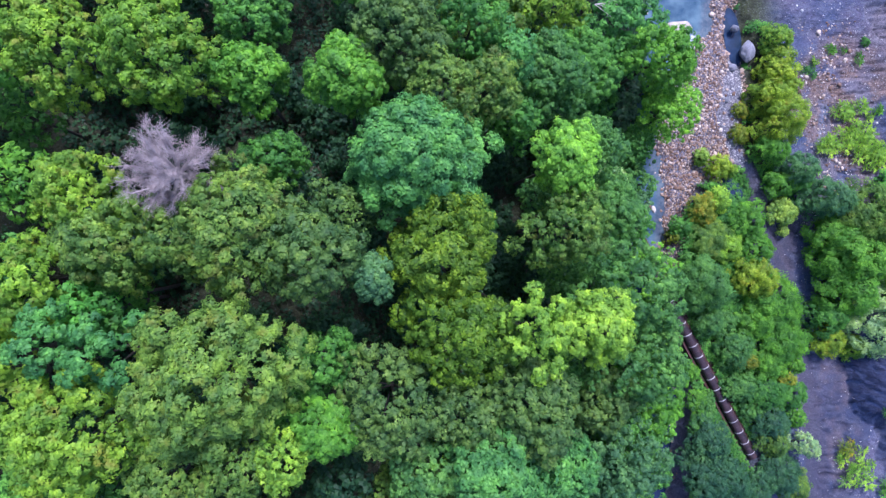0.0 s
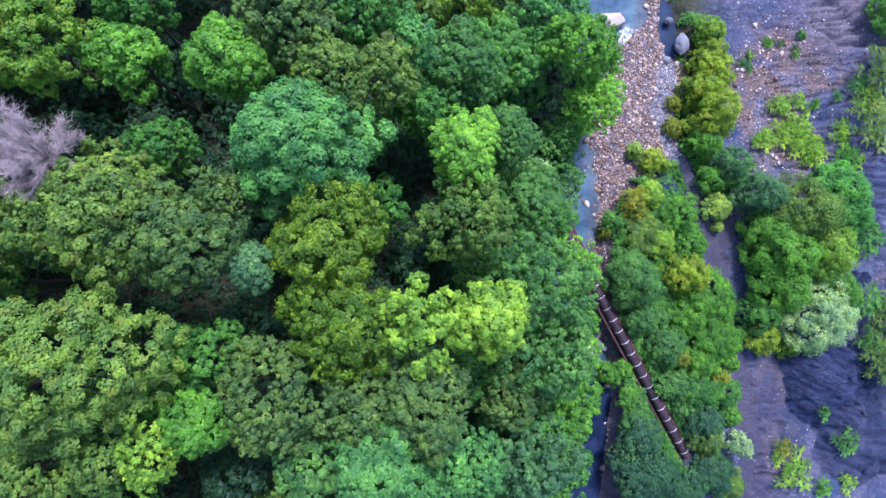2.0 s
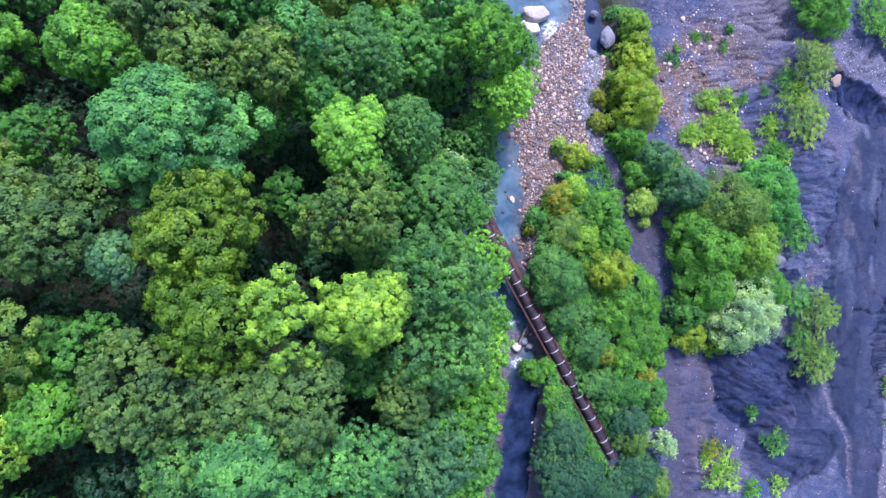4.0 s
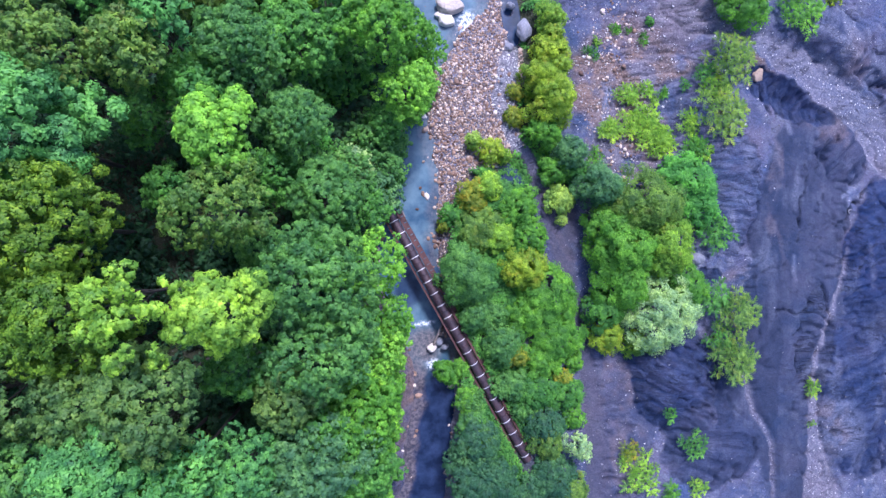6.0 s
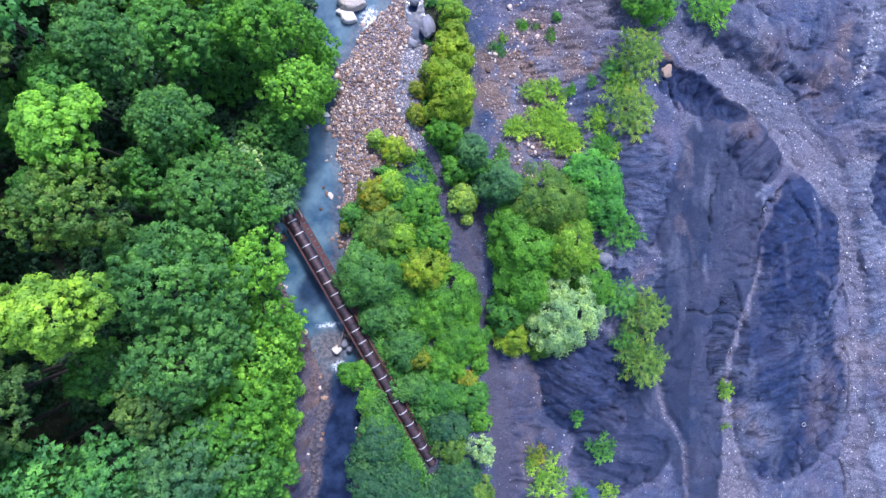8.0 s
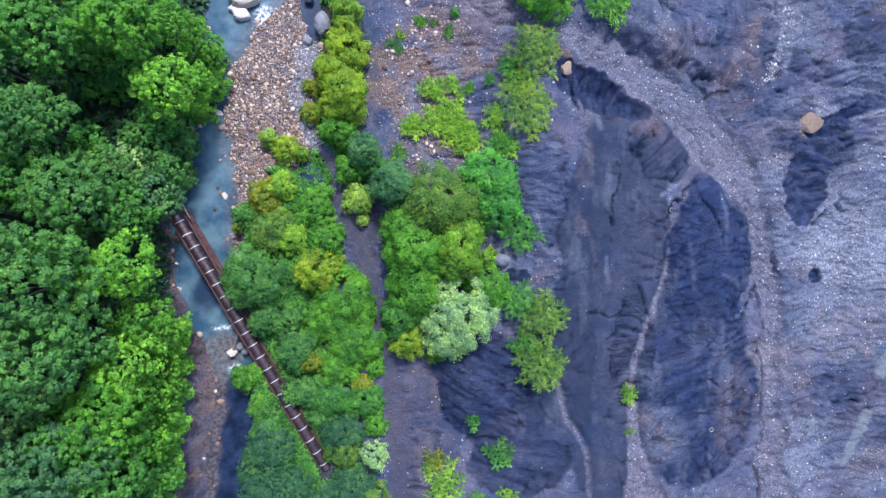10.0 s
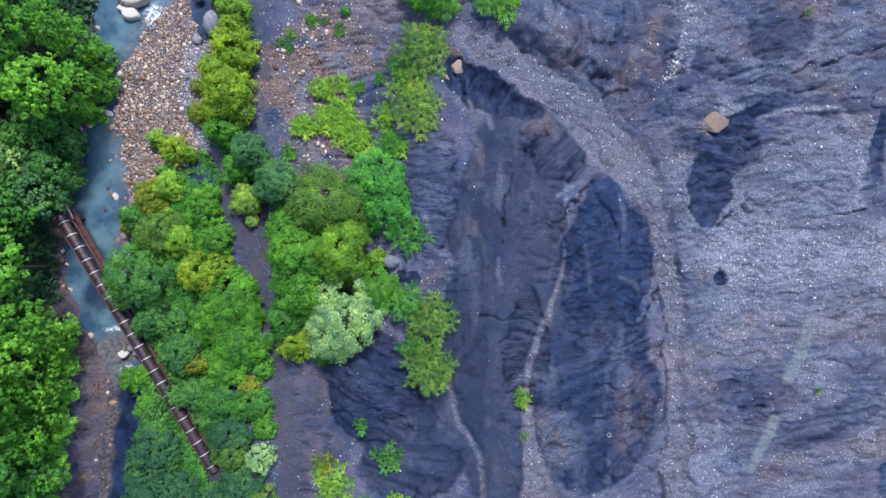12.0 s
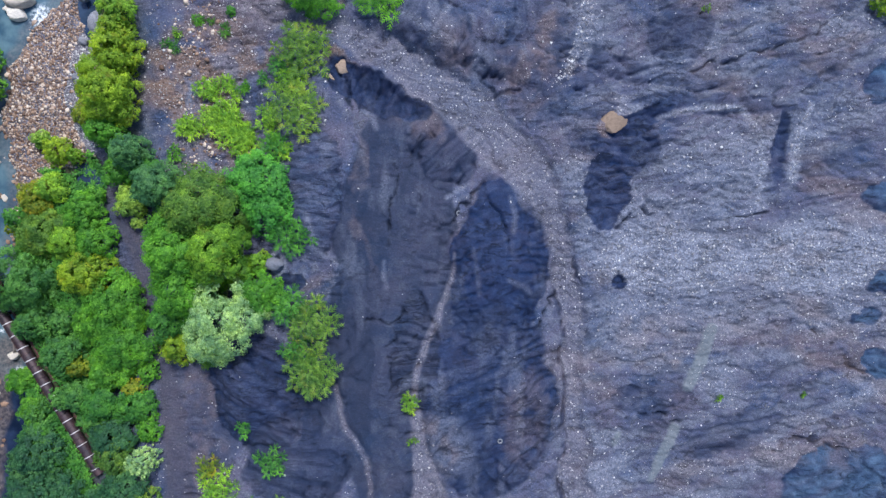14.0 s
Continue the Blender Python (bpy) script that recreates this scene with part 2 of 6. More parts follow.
def water_material():
    """Milky water, dark blue where it is marked deep, with stones showing through the shallows."""
    mat, nt, bsdf = node_material("river_water")
    lay = nt.nodes.new("ShaderNodeVertexColor")
    lay.layer_name = "foam"
    sep = nt.nodes.new("ShaderNodeSeparateColor")
    nt.links.new(lay.outputs["Color"], sep.inputs[0])
    foam, deep, stony = sep.outputs[0], sep.outputs[1], sep.outputs[2]
    milk = mix(nt, ramp(nt, noise_tex(nt, 0.5, 5.0), [(0.38, (0, 0, 0)), (0.64, (1, 1, 1))]), (0.032, 0.075, 0.12), (0.1, 0.17, 0.21))
    dark = mix(nt, ramp(nt, noise_tex(nt, 0.7, 5.0), [(0.38, (0, 0, 0)), (0.66, (1, 1, 1))]), (0.006, 0.012, 0.032), (0.022, 0.038, 0.085))
    col = mix(nt, deep, milk, dark)
    bed = ramp(nt, noise_tex(nt, 2.6, 6.0, 0.7), [(0.4, (0.05, 0.045, 0.045)), (0.68, (0.25, 0.2, 0.18))])
    col = mix(nt, maths(nt, "MULTIPLY", stony, 0.75), col, bed)
    spray = maths(nt, "MULTIPLY", foam, ramp(nt, noise_tex(nt, 3.4, 6.0, 0.75), [(0.44, (0, 0, 0)), (0.58, (1, 1, 1))]))
    col = mix(nt, spray, col, (0.8, 0.85, 0.9))
    nt.links.new(col, bsdf.inputs["Base Color"])
    bsdf.inputs["Roughness"].default_value = 0.12
    bsdf.inputs["IOR"].default_value = 1.33
    bump(nt, bsdf, noise_tex(nt, 2.2, 4.0), 0.22, 0.08)
    return mat


def metal_material(name, a, b, rough, metallic):
    mat, nt, bsdf = node_material(name)
    col = ramp(nt, noise_tex(nt, 1.6, 6.0, 0.7), [(0.35, a), (0.7, b)])
    nt.links.new(col, bsdf.inputs["Base Color"])
    bsdf.inputs["Roughness"].default_value, bsdf.inputs["Metallic"].default_value = rough, metallic
    bump(nt, bsdf, noise_tex(nt, 12.0), 0.2, 0.02)
    return mat


PIPE = metal_material("dark_rusty_pipe", (0.022, 0.018, 0.026), (0.075, 0.04, 0.042), 0.5, 0.2)
RUST = metal_material("rusty_steel", (0.04, 0.016, 0.016), (0.11, 0.042, 0.036), 0.75, 0.1)
BAND = metal_material("pale_band", (0.4, 0.38, 0.4), (0.62, 0.6, 0.6), 0.5, 0.1)
TYRE = metal_material("pale_rubber_ring", (0.12, 0.13, 0.15), (0.26, 0.26, 0.28), 0.8, 0.0)
TIMBER = metal_material("weathered_timber", (0.1, 0.085, 0.075), (0.24, 0.2, 0.18), 0.85, 0.0)

# ---------------------------------------------------------------- helpers


def mesh_object(name, verts, faces, material, parent=None, label="", smooth=False):
    """One mesh out of an array of corners and an array of equal-sided faces."""
    verts, faces = np.asarray(verts, np.float32), np.asarray(faces, np.int32)
    me = bpy.data.meshes.new(name)
    n, k = faces.shape
    me.vertices.add(len(verts))
    me.vertices.foreach_set("co", verts.ravel())
    me.loops.add(n * k)
    me.loops.foreach_set("vertex_index", faces.ravel())
    me.polygons.add(n)
    me.polygons.foreach_set("loop_start", np.arange(0, n * k, k, dtype=np.int32))
    if smooth:
        me.polygons.foreach_set("use_smooth", np.ones(n, bool))
    me.update(calc_edges=True)
    me.materials.append(material)
    ob = new(name, me)
    ob.parent = parent
    return tagged(ob, label)


def part(name, bm, material, parent, label="", smooth=False):
    me = bpy.data.meshes.new(name)
    bm.to_mesh(me)
    bm.free()
    for face in me.polygons:
        face.use_smooth = smooth
    me.materials.append(material)
    ob = new(name, me)
    ob.parent = parent
    return tagged(ob, label)


def empty(name, x, y, z, rz=0.0):
    ob = new(name)
    ob.matrix_basis = pose(x, y, z, 0, 0, rz)
    return ob


def lattice(ix, iy, seed):
    h = (ix.astype(np.int64) * 374761393 + iy.astype(np.int64) * 668265263 + seed * 974711) & 0x7FFFFFFF
    h = ((h ^ (h >> 13)) * 1274126177) & 0x7FFFFFFF
    return ((h ^ (h >> 16)) & 0xFFFF) / 65535.0


def vnoise(x, y, seed=0):
    """Smooth value noise from 0 to 1."""
    x, y = np.asarray(x, float), np.asarray(y, float)
    ix, iy = np.floor(x), np.floor(y)
    u, v = x - ix, y - iy
    u, v = u * u * (3 - 2 * u), v * v * (3 - 2 * v)
    a, b = lattice(ix, iy, seed), lattice(ix + 1, iy, seed)
    c, d = lattice(ix, iy + 1, seed), lattice(ix + 1, iy + 1, seed)
    return (a * (1 - u) + b * u) * (1 - v) + (c * (1 - u) + d * u) * v


def fbm(x, y, seed=0, octaves=4):
    total, amp, norm = 0.0, 1.0, 0.0
    for k in range(octaves):
        total, norm = total + amp * vnoise(x * 2 ** k, y * 2 ** k, seed + 17 * k), norm + amp
        amp *= 0.5
    return total / norm


def smooth(a, b, x):
    s = np.clip((x - a) / (b - a), 0, 1)
    return s * s * (3 - 2 * s)


def near_line(x, y, points):
    """Distance to a line of (x, y, half width) points, less its half width there."""
    best = np.full(np.shape(x), 1e9)
    for (ax, ay, aw), (bx, by, bw) in zip(points, points[1:]):
        dx, dy = bx - ax, by - ay
        s = np.clip(((x - ax) * dx + (y - ay) * dy) / (dx * dx + dy * dy), 0, 1)
        best = np.minimum(best, np.hypot(x - ax - s * dx, y - ay - s * dy) - (aw + s * (bw - aw)))
    return best


def oval(x, y, cx, cy, rx, ry, turn=0.0):
    """0 at the centre of an oval, 1 on its rim."""
    c, s = math.cos(radians(turn)), math.sin(radians(turn))
    return np.hypot(((x - cx) * c + (y - cy) * s) / rx, (-(x - cx) * s + (y - cy) * c) / ry)


def gully(x, y, turn, size, seed):
    """Rills that run along the direction turn, about size apart: 0 on their crests, 1 in their beds."""
    c, s = math.cos(radians(turn)), math.sin(radians(turn))
    u, v = x * c + y * s, -x * s + y * c
    v = v + 0.9 * size * (vnoise(u / (3 * size), v / (3 * size), seed + 5) - 0.5) * 2
    bed = 0
    for k, share in ((1.0, 0.65), (2.3, 0.35)):
        n = vnoise(k * v / size, k * u / (8 * size), seed + int(10 * k))
        bed = bed + share * (1 - np.clip(np.abs(n - 0.5) * 4, 0, 1)) ** 1.5
    return bed


def crease(x, y, turn, size, stretch, seed):
    """Branching washed-out creases, drawn out along turn: 1 along them."""
    c, s = math.cos(radians(turn)), math.sin(radians(turn))
    u, v = x * c + y * s, -x * s + y * c
    wu, wv = 1.6 * size * (fbm(u / size / 2, v / size / 2, seed + 1) - 0.5), 1.6 * size * (fbm(u / size / 2, v / size / 2, seed + 2) - 0.5)
    n = fbm((u + wu) / (size * stretch), (v + wv) / size, seed, 3)
    return (1 - np.clip(np.abs(n - 0.5) * 9, 0, 1)) ** 1.3


# ---------------------------------------------------------------- ground and river
LEFT_Y, LEFT_X = zip(*[(-300.0, 26.0), (-25.8, 28.6), (-21.2, 28.9), (-16.7, 29.3), (-13.3, 29.3), (-10.5, 28.6), (-7.6, 27.2), (-4.3, 25.8), (-1.5, 25.4), (1.3, 25.4), (4.1, 26.4), (7.0, 27.4), (9.8, 27.5), (13.2, 28.0), (18.3, 29.5), (24.0, 29.2), (300.0, 41.2)])
RIGHT_Y, RIGHT_X = zip(*[(-300.0, 30.6), (-25.9, 32.2), (-22.4, 32.6), (-19.0, 32.9), (-15.6, 32.8), (-13.3, 32.2), (-10.5, 31.4), (-7.7, 31.6), (-5.4, 32.1), (-2.0, 30.7), (1.4, 30.8), (4.2, 30.8), (7.0, 30.6), (9.8, 30.1), (12.7, 29.6), (17.2, 30.6), (20.1, 32.1), (22.2, 34.2), (24.3, 35.6), (300.0, 47.6)])
BAR_Y, BAR_X = zip(*[(-300.0, 31.0), (-25.5, 33.0), (-20.9, 33.4), (-15.3, 33.0), (-9.8, 32.7), (-5.3, 32.7), (-1.4, 32.1), (1.4, 32.7), (4.1, 33.1), (7.0, 34.2), (7.6, 38.6), (9.9, 39.7), (12.1, 38.6), (14.9, 38.8), (17.8, 39.6), (20.6, 39.2), (24.0, 38.5), (300.0, 50.5)])
ROAD = [(54.7, 25.2, 1.7), (58.0, 22.0, 1.5), (61.2, 21.3, 1.2), (65.6, 19.5, 1.4), (70.6, 17.2, 1.8), (74.5, 14.5, 2.3), (78.5, 11.2, 2.5), (82.2, 7.7, 2.2), (84.5, 3.7, 1.4), (86.3, -0.2, 1.2), (86.6, -4.7, 1.3), (87.4, -9.3, 1.1), (87.4, -14.9, 0.9), (87.6, -20.6, 1.3), (88.3, -28.0, 2.0)]
TRACK = [(41.2, 5.5, 0.4), (42.3, 1.9, 0.6), (44.3, -2.0, 0.9), (45.3, -7.0, 0.6), (46.1, -10.4, 0.8), (47.1, -15.4, 1.0), (47.7, -21.0, 1.2), (48.3, -28.3, 1.4)]
PATHWAY = [(37.0, 13.2, 0.9), (38.8, 11.0, 0.8), (40.5, 8.2, 0.55), (41.6, 5.6, 0.5), (42.4, 3.2, 0.5), (43.8, 0.4, 0.5), (45.1, -2.0, 0.5)]
BRANCH = [(44.2, 7.6, 0.6), (44.9, 4.2, 0.4), (44.9, 0.3, 0.8)]
RILL = [(75.0, -0.9, -0.1), (74.6, -3.6, 0.1), (73.6, -6.9, 0.2), (71.4, -11.9, 0.2), (71.2, -16.3, 0.3), (71.8, -21.8, 0.8), (73.2, -27.4, 2.2)]
RILL_WEST = [(63.2, -14.1, 0.1), (64.3, -17.9, 0.1), (66.5, -20.7, 0.1), (67.1, -27.3, 0.1)]
SCARP = [(84.8, -3.6, 0.0), (86.1, -7.6, 0.2), (86.5, -14.4, 0.1), (86.4, -20.6, 0.2), (86.5, -27.9, 0.2)]
HAUL = [(47.3, 5.5, 1.7), (53.6, 20.4, 2.2), (56.8, 23.8, 3.3)]


def water_level(y):
    return -1.3 + 0.055 * np.clip(y, -60, 60)


def bank_left(y):
    return np.interp(y, LEFT_Y, LEFT_X) + 0.9 * (vnoise(y / 1.7, y * 0, 3) - 0.5)


def bank_right(y):
    return np.interp(y, RIGHT_Y, RIGHT_X) + 0.8 * (vnoise(y / 1.4, y * 0, 4) - 0.5)


def terrain(x, y):
    """Height of the ground, and the share of coal (also the dark of its creases), gravel, warm stone and dark soil in
    it.
    """
    x, y = np.asarray(x, float), np.asarray(y, float)
    wx, wy = x + 2.2 * (fbm(x / 3, y / 3, 11) - 0.5), y + 2.2 * (fbm(x / 3, y / 3, 12) - 0.5)
    vx, vy = x + 1.5 * (fbm(x / 1.3, y / 1.3, 13) - 0.5), y + 1.5 * (fbm(x / 1.3, y / 1.3, 14) - 0.5)
    ex, ey = wx + 0.9 * (fbm(x / 0.8, y / 0.8, 15) - 0.5), wy + 0.9 * (fbm(x / 0.8, y / 0.8, 16) - 0.5)
    left, right = bank_left(y), bank_right(y)
    z = np.interp(x, (-400, -60, -20, 12, 22, 36, 44, 50, 57, 64, 72, 78, 86, 95, 103, 112, 140, 400), (40, 12, 6.5, 1.8, 0.9, 0.5, 0.6, 1.0, 2.4, 3.3, 2.9, 2.2, 1.7, 2.0, 3.6, 5.2, 8, 40))
    east = smooth(52, 62, x)
    z = z + east * 0.055 * np.clip(y, -40, 40)
    z = z + 0.5 * (fbm(x / 6, y / 6, 21) - 0.5) + 0.18 * (fbm(x / 1.3, y / 1.3, 22) - 0.5) * smooth(28, 45, x)
    # spoil heaps
    coal, gravel, warm, blue, ripple, hard, azure, slab = (np.zeros_like(x) for _ in range(8))
    soil = 1 - smooth(0.0, 5.0, x - np.interp(y, BAR_Y, BAR_X) - 5 + 3 * (y > 8))
    for cx, cy, rx, ry, turn, high, flow, size, deep, tone, hue, comb in HEAPS:
        o = oval(ex, ey, cx, cy, rx, ry, turn)
        m = 1 - smooth(0.95, 1.03, o)
        bed = gully(x, y, flow, size, int(abs(cx * 7 + cy)) % 97)
        cut = crease(x, y, flow, 1.8 * size, 2.5, int(abs(cx * 5 + cy)) % 89)
        z = z + high * np.clip(1 - o * o, 0, 1) - deep * m * (1.3 * bed + 1.2 * cut)
        # gully beds get more of the dark coal tone than the crests
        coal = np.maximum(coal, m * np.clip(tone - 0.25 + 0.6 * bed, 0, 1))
        blue, ripple = blue * (1 - m) + hue * m, ripple * (1 - m) + comb * m
        hard = np.maximum(hard, m * (tone > 1))
        if cx > 112:  # the heaps in the east take a lighter blue tone
            azure = np.maximum(azure, m * smooth(0.3, 0.6, 0.5 * fbm(x / 1.5, y / 1.5, 79) + 0.5 * (1 - o * 0.6)))
    blue = blue * (0.55 + 0.9 * fbm(x / 1.8, y / 5, 71))
    far = smooth(82, 88, x)
    open_ground = 1 - 0.95 * np.clip(coal * 1.3, 0, 1)
    wash, fray, nick = crease(x, y, 18, 2.2, 3.0, 61), crease(x, y, -24, 0.9, 2.5, 65), crease(x, y, 40, 0.42, 2.5, 66)
    rough = smooth(0.4, 0.6, fbm(x / 5, y / 5, 64))
    z = z - far * (0.2 * wash + 0.14 * fray + 0.08 * nick * rough)
    z = z + far * 0.5 * (fbm(x / 2.2, y / 1.1, 68) - 0.5)
    ribs = smooth(1.05, 0.75, oval(ex, ey, 61.2, 4.8, 2.9, 7.0, 0))
    z = z + ribs * 0.19 * np.abs(vnoise(x / 5 + 9, (y + 0.16 * x + 0.5 * fbm(x / 1.5, y / 1.5, 87)) / 0.5, 86) * 2 - 1)
    streak = fbm((x * 0.95 + y * 0.3) / 4, (y * 0.95 - x * 0.3) / 0.7, 63)
    patch = fbm(x / 6, y / 3.5, 67)
    # creases and low streaks in the east take the coal tone too
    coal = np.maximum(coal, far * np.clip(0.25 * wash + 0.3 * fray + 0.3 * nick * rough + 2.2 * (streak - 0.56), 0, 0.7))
    gravel = np.maximum(gravel, open_ground * far * np.clip(0.26 + 2.0 * (patch - 0.5) + 1.2 * (streak - 0.5), 0, 0.6))
    warm = np.maximum(warm, open_ground * far * np.clip(1.6 * (fbm(x / 5, y / 3, 69) - 0.56), 0, 0.3))
    mottle = fbm(x / 1.6, y / 4.5, 73)
    gravel = np.maximum(gravel, (1 - far) * east * np.clip(1.4 * (mottle - 0.6), 0, 0.3))
    azure = np.maximum(azure, 0.32 * ribs)
    for cx, cy, rx, ry, turn, amount in PALE:
        m = amount * (1 - smooth(0.6, 1.15, oval(wx, wy, cx, cy, rx, ry, turn))) * (1 - hard)
        gravel, coal = np.maximum(gravel, m), coal * (1 - 0.8 * m)
    for cx, cy, rx, ry, turn, amount in TAN:
        m = amount * (1 - smooth(0.5, 1.2, oval(2 * wx - x, 2 * wy - y, cx, cy, rx, ry, turn))) * smooth(0.25, 0.6, fbm(x / 1.4, y / 1.4, 77)) * (1 - hard)
        warm, coal = np.maximum(warm, m), coal * (1 - m)
    # worn ways
    d = near_line(wx, wy, ROAD)
    m = 1 - smooth(-0.4, 0.5, d)
    z = z - 0.45 * m
    gravel, coal = np.maximum(gravel * (1 - m), 0.36 * m), coal * (1 - m)
    warm = np.maximum(warm, 0.14 * m)
    d = near_line(0.6 * x + 0.4 * wx, 0.6 * y + 0.4 * wy, HAUL)
    m = 1 - smooth(-0.3, 0.4, d)
    gravel, warm, coal = np.maximum(gravel, 0.12 * m), np.maximum(warm, 0.3 * m), coal * (1 - m)
    for line, amount in ((RILL, 0.34), (RILL_WEST, 0.26)):
        d = near_line(0.5 * x + 0.5 * wx, 0.5 * y + 0.5 * wy, line)
        m = 1 - smooth(-0.1, 0.35, d)
        z = z - 0.3 * (1 - smooth(-0.1, 0.8, d))
        gravel, warm, coal, ripple = np.maximum(gravel, amount * m), np.maximum(warm, 0.2 * m), coal * (1 - m), ripple * (1 - m)
    # cracks are cut, and their shade put in as coal-dark colour
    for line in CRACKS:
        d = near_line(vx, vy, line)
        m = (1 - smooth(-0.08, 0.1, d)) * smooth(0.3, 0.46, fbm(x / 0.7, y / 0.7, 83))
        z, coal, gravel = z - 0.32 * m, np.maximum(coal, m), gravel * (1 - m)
    for line, amount in STREAKS:
        m = amount * (1 - smooth(-0.15, 0.35, near_line(0.85 * x + 0.15 * wx, 0.85 * y + 0.15 * wy, line)))
        gravel, coal = np.maximum(gravel, m), coal * (1 - m)
    for line in SLABS:
        m = 1 - smooth(-0.1, 0.12, near_line(0.92 * x + 0.08 * ex, 0.92 * y + 0.08 * ey, line))
        slab, coal, z = np.maximum(slab, m), coal * (1 - m), z + 0.1 * m
    # the scarp line is cut and set to the coal tone
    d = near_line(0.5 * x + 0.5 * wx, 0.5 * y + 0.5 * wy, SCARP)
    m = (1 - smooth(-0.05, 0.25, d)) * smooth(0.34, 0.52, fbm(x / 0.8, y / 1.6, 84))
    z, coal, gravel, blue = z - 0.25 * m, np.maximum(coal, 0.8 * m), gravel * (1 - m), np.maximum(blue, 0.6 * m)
    d = np.minimum(near_line(x, y, TRACK), near_line(x, y, BRANCH))
    m = 1 - smooth(-0.3, 0.5, d)
    z = z - 0.12 * m
    soil, coal, gravel, warm = soil * (1 - m), np.maximum(coal, 0.72 * m), gravel * (1 - m), np.maximum(warm * (1 - m), 0.14 * m)
    m = 1 - smooth(-0.25, 0.3, near_line(0.7 * x + 0.3 * wx, 0.7 * y + 0.3 * wy, PATHWAY))
    stony = smooth(3.0, 8.0, y)
    z, soil = z - 0.1 * m, soil * (1 - m)
    gravel, coal, warm = np.maximum(gravel * (1 - m), 0.3 * m * stony), np.maximum(coal, 0.6 * m * (1 - stony)), np.maximum(warm * (1 - m), 0.2 * m)
    # the river's bed, its banks and the gravel bar beside it
    bar = 1 - smooth(-0.6, 0.6, wx - np.interp(y, BAR_Y, BAR_X))
    out = np.maximum(left - x, x - right)
    level = water_level(y)
    low = np.where(x > right, level + 0.1 + 0.13 * np.clip(x - right, 0, 9) + 0.35 * (fbm(x / 1.2, y / 1.2, 31) - 0.5), level)
    z = np.where(x > right, z * (1 - bar) + low * bar, z)
    z = level - 0.55 + (z - level + 0.55) * smooth(-0.5, np.where(x > right, 1.2, 2.6 + 1.8 * (1 - smooth(-9, -5, y))), out)
    for cx, cy, rx, ry, turn, level in POOLS:
        z = np.minimum(z, level - 0.35 + 0.6 * np.clip(oval(wx, wy, cx, cy, rx, ry, turn) - 0.75, 0, 50))
    bar = bar * (x > right - 1)
    bed = 1 - smooth(0.0, 1.0, out - 0.6 - 2.3 * (1 - smooth(-9, -5, y)) * (x < left))
    soil = soil * (1 - bar) * (1 - bed)
    warm = np.maximum(warm, 0.55 * bar * fbm(x / 1.1, y / 1.1, 33))
    warm = np.maximum(warm, bed * (x < right) * np.clip(0.2 + 1.6 * (fbm(x / 0.9, y / 1.4, 35) - 0.35), 0, 1))
    z = z + 0.35 * bed * (x < left) * (fbm(x / 0.7, y / 0.7, 36) - 0.5)
    gravel = np.maximum(gravel, 0.6 * bar)
    # rain rills are cut, with some shade added to their beds as coal
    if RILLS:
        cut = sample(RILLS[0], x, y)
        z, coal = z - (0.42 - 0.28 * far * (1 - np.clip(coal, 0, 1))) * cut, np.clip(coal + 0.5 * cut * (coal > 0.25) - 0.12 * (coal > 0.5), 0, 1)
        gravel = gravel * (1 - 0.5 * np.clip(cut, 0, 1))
    return z, coal, gravel, warm, soil, np.clip(blue, 0, 1), np.clip(ripple, 0, 1), azure, slab


RILLS = []
RX0, RY0, RSTEP, RNX, RNY = 46.0, -32.0, 0.16, 500, 400


def sample(grid, x, y):
    """The value of a grid over the spoil at x, y; 0 beyond it."""
    u, v = np.clip((x - RX0) / RSTEP, 0, RNX - 1.001), np.clip((y - RY0) / RSTEP, 0, RNY - 1.001)
    i, j = u.astype(int), v.astype(int)
    u, v = u - i, v - j
    inside = smooth(0, 3, np.minimum(np.minimum(x - RX0, RX0 + RNX * RSTEP - x), np.minimum(y - RY0, RY0 + RNY * RSTEP - y)))
    return inside * ((grid[j, i] * (1 - u) + grid[j, i + 1] * u) * (1 - v) + (grid[j + 1, i] * (1 - u) + grid[j + 1, i + 1] * u) * v)


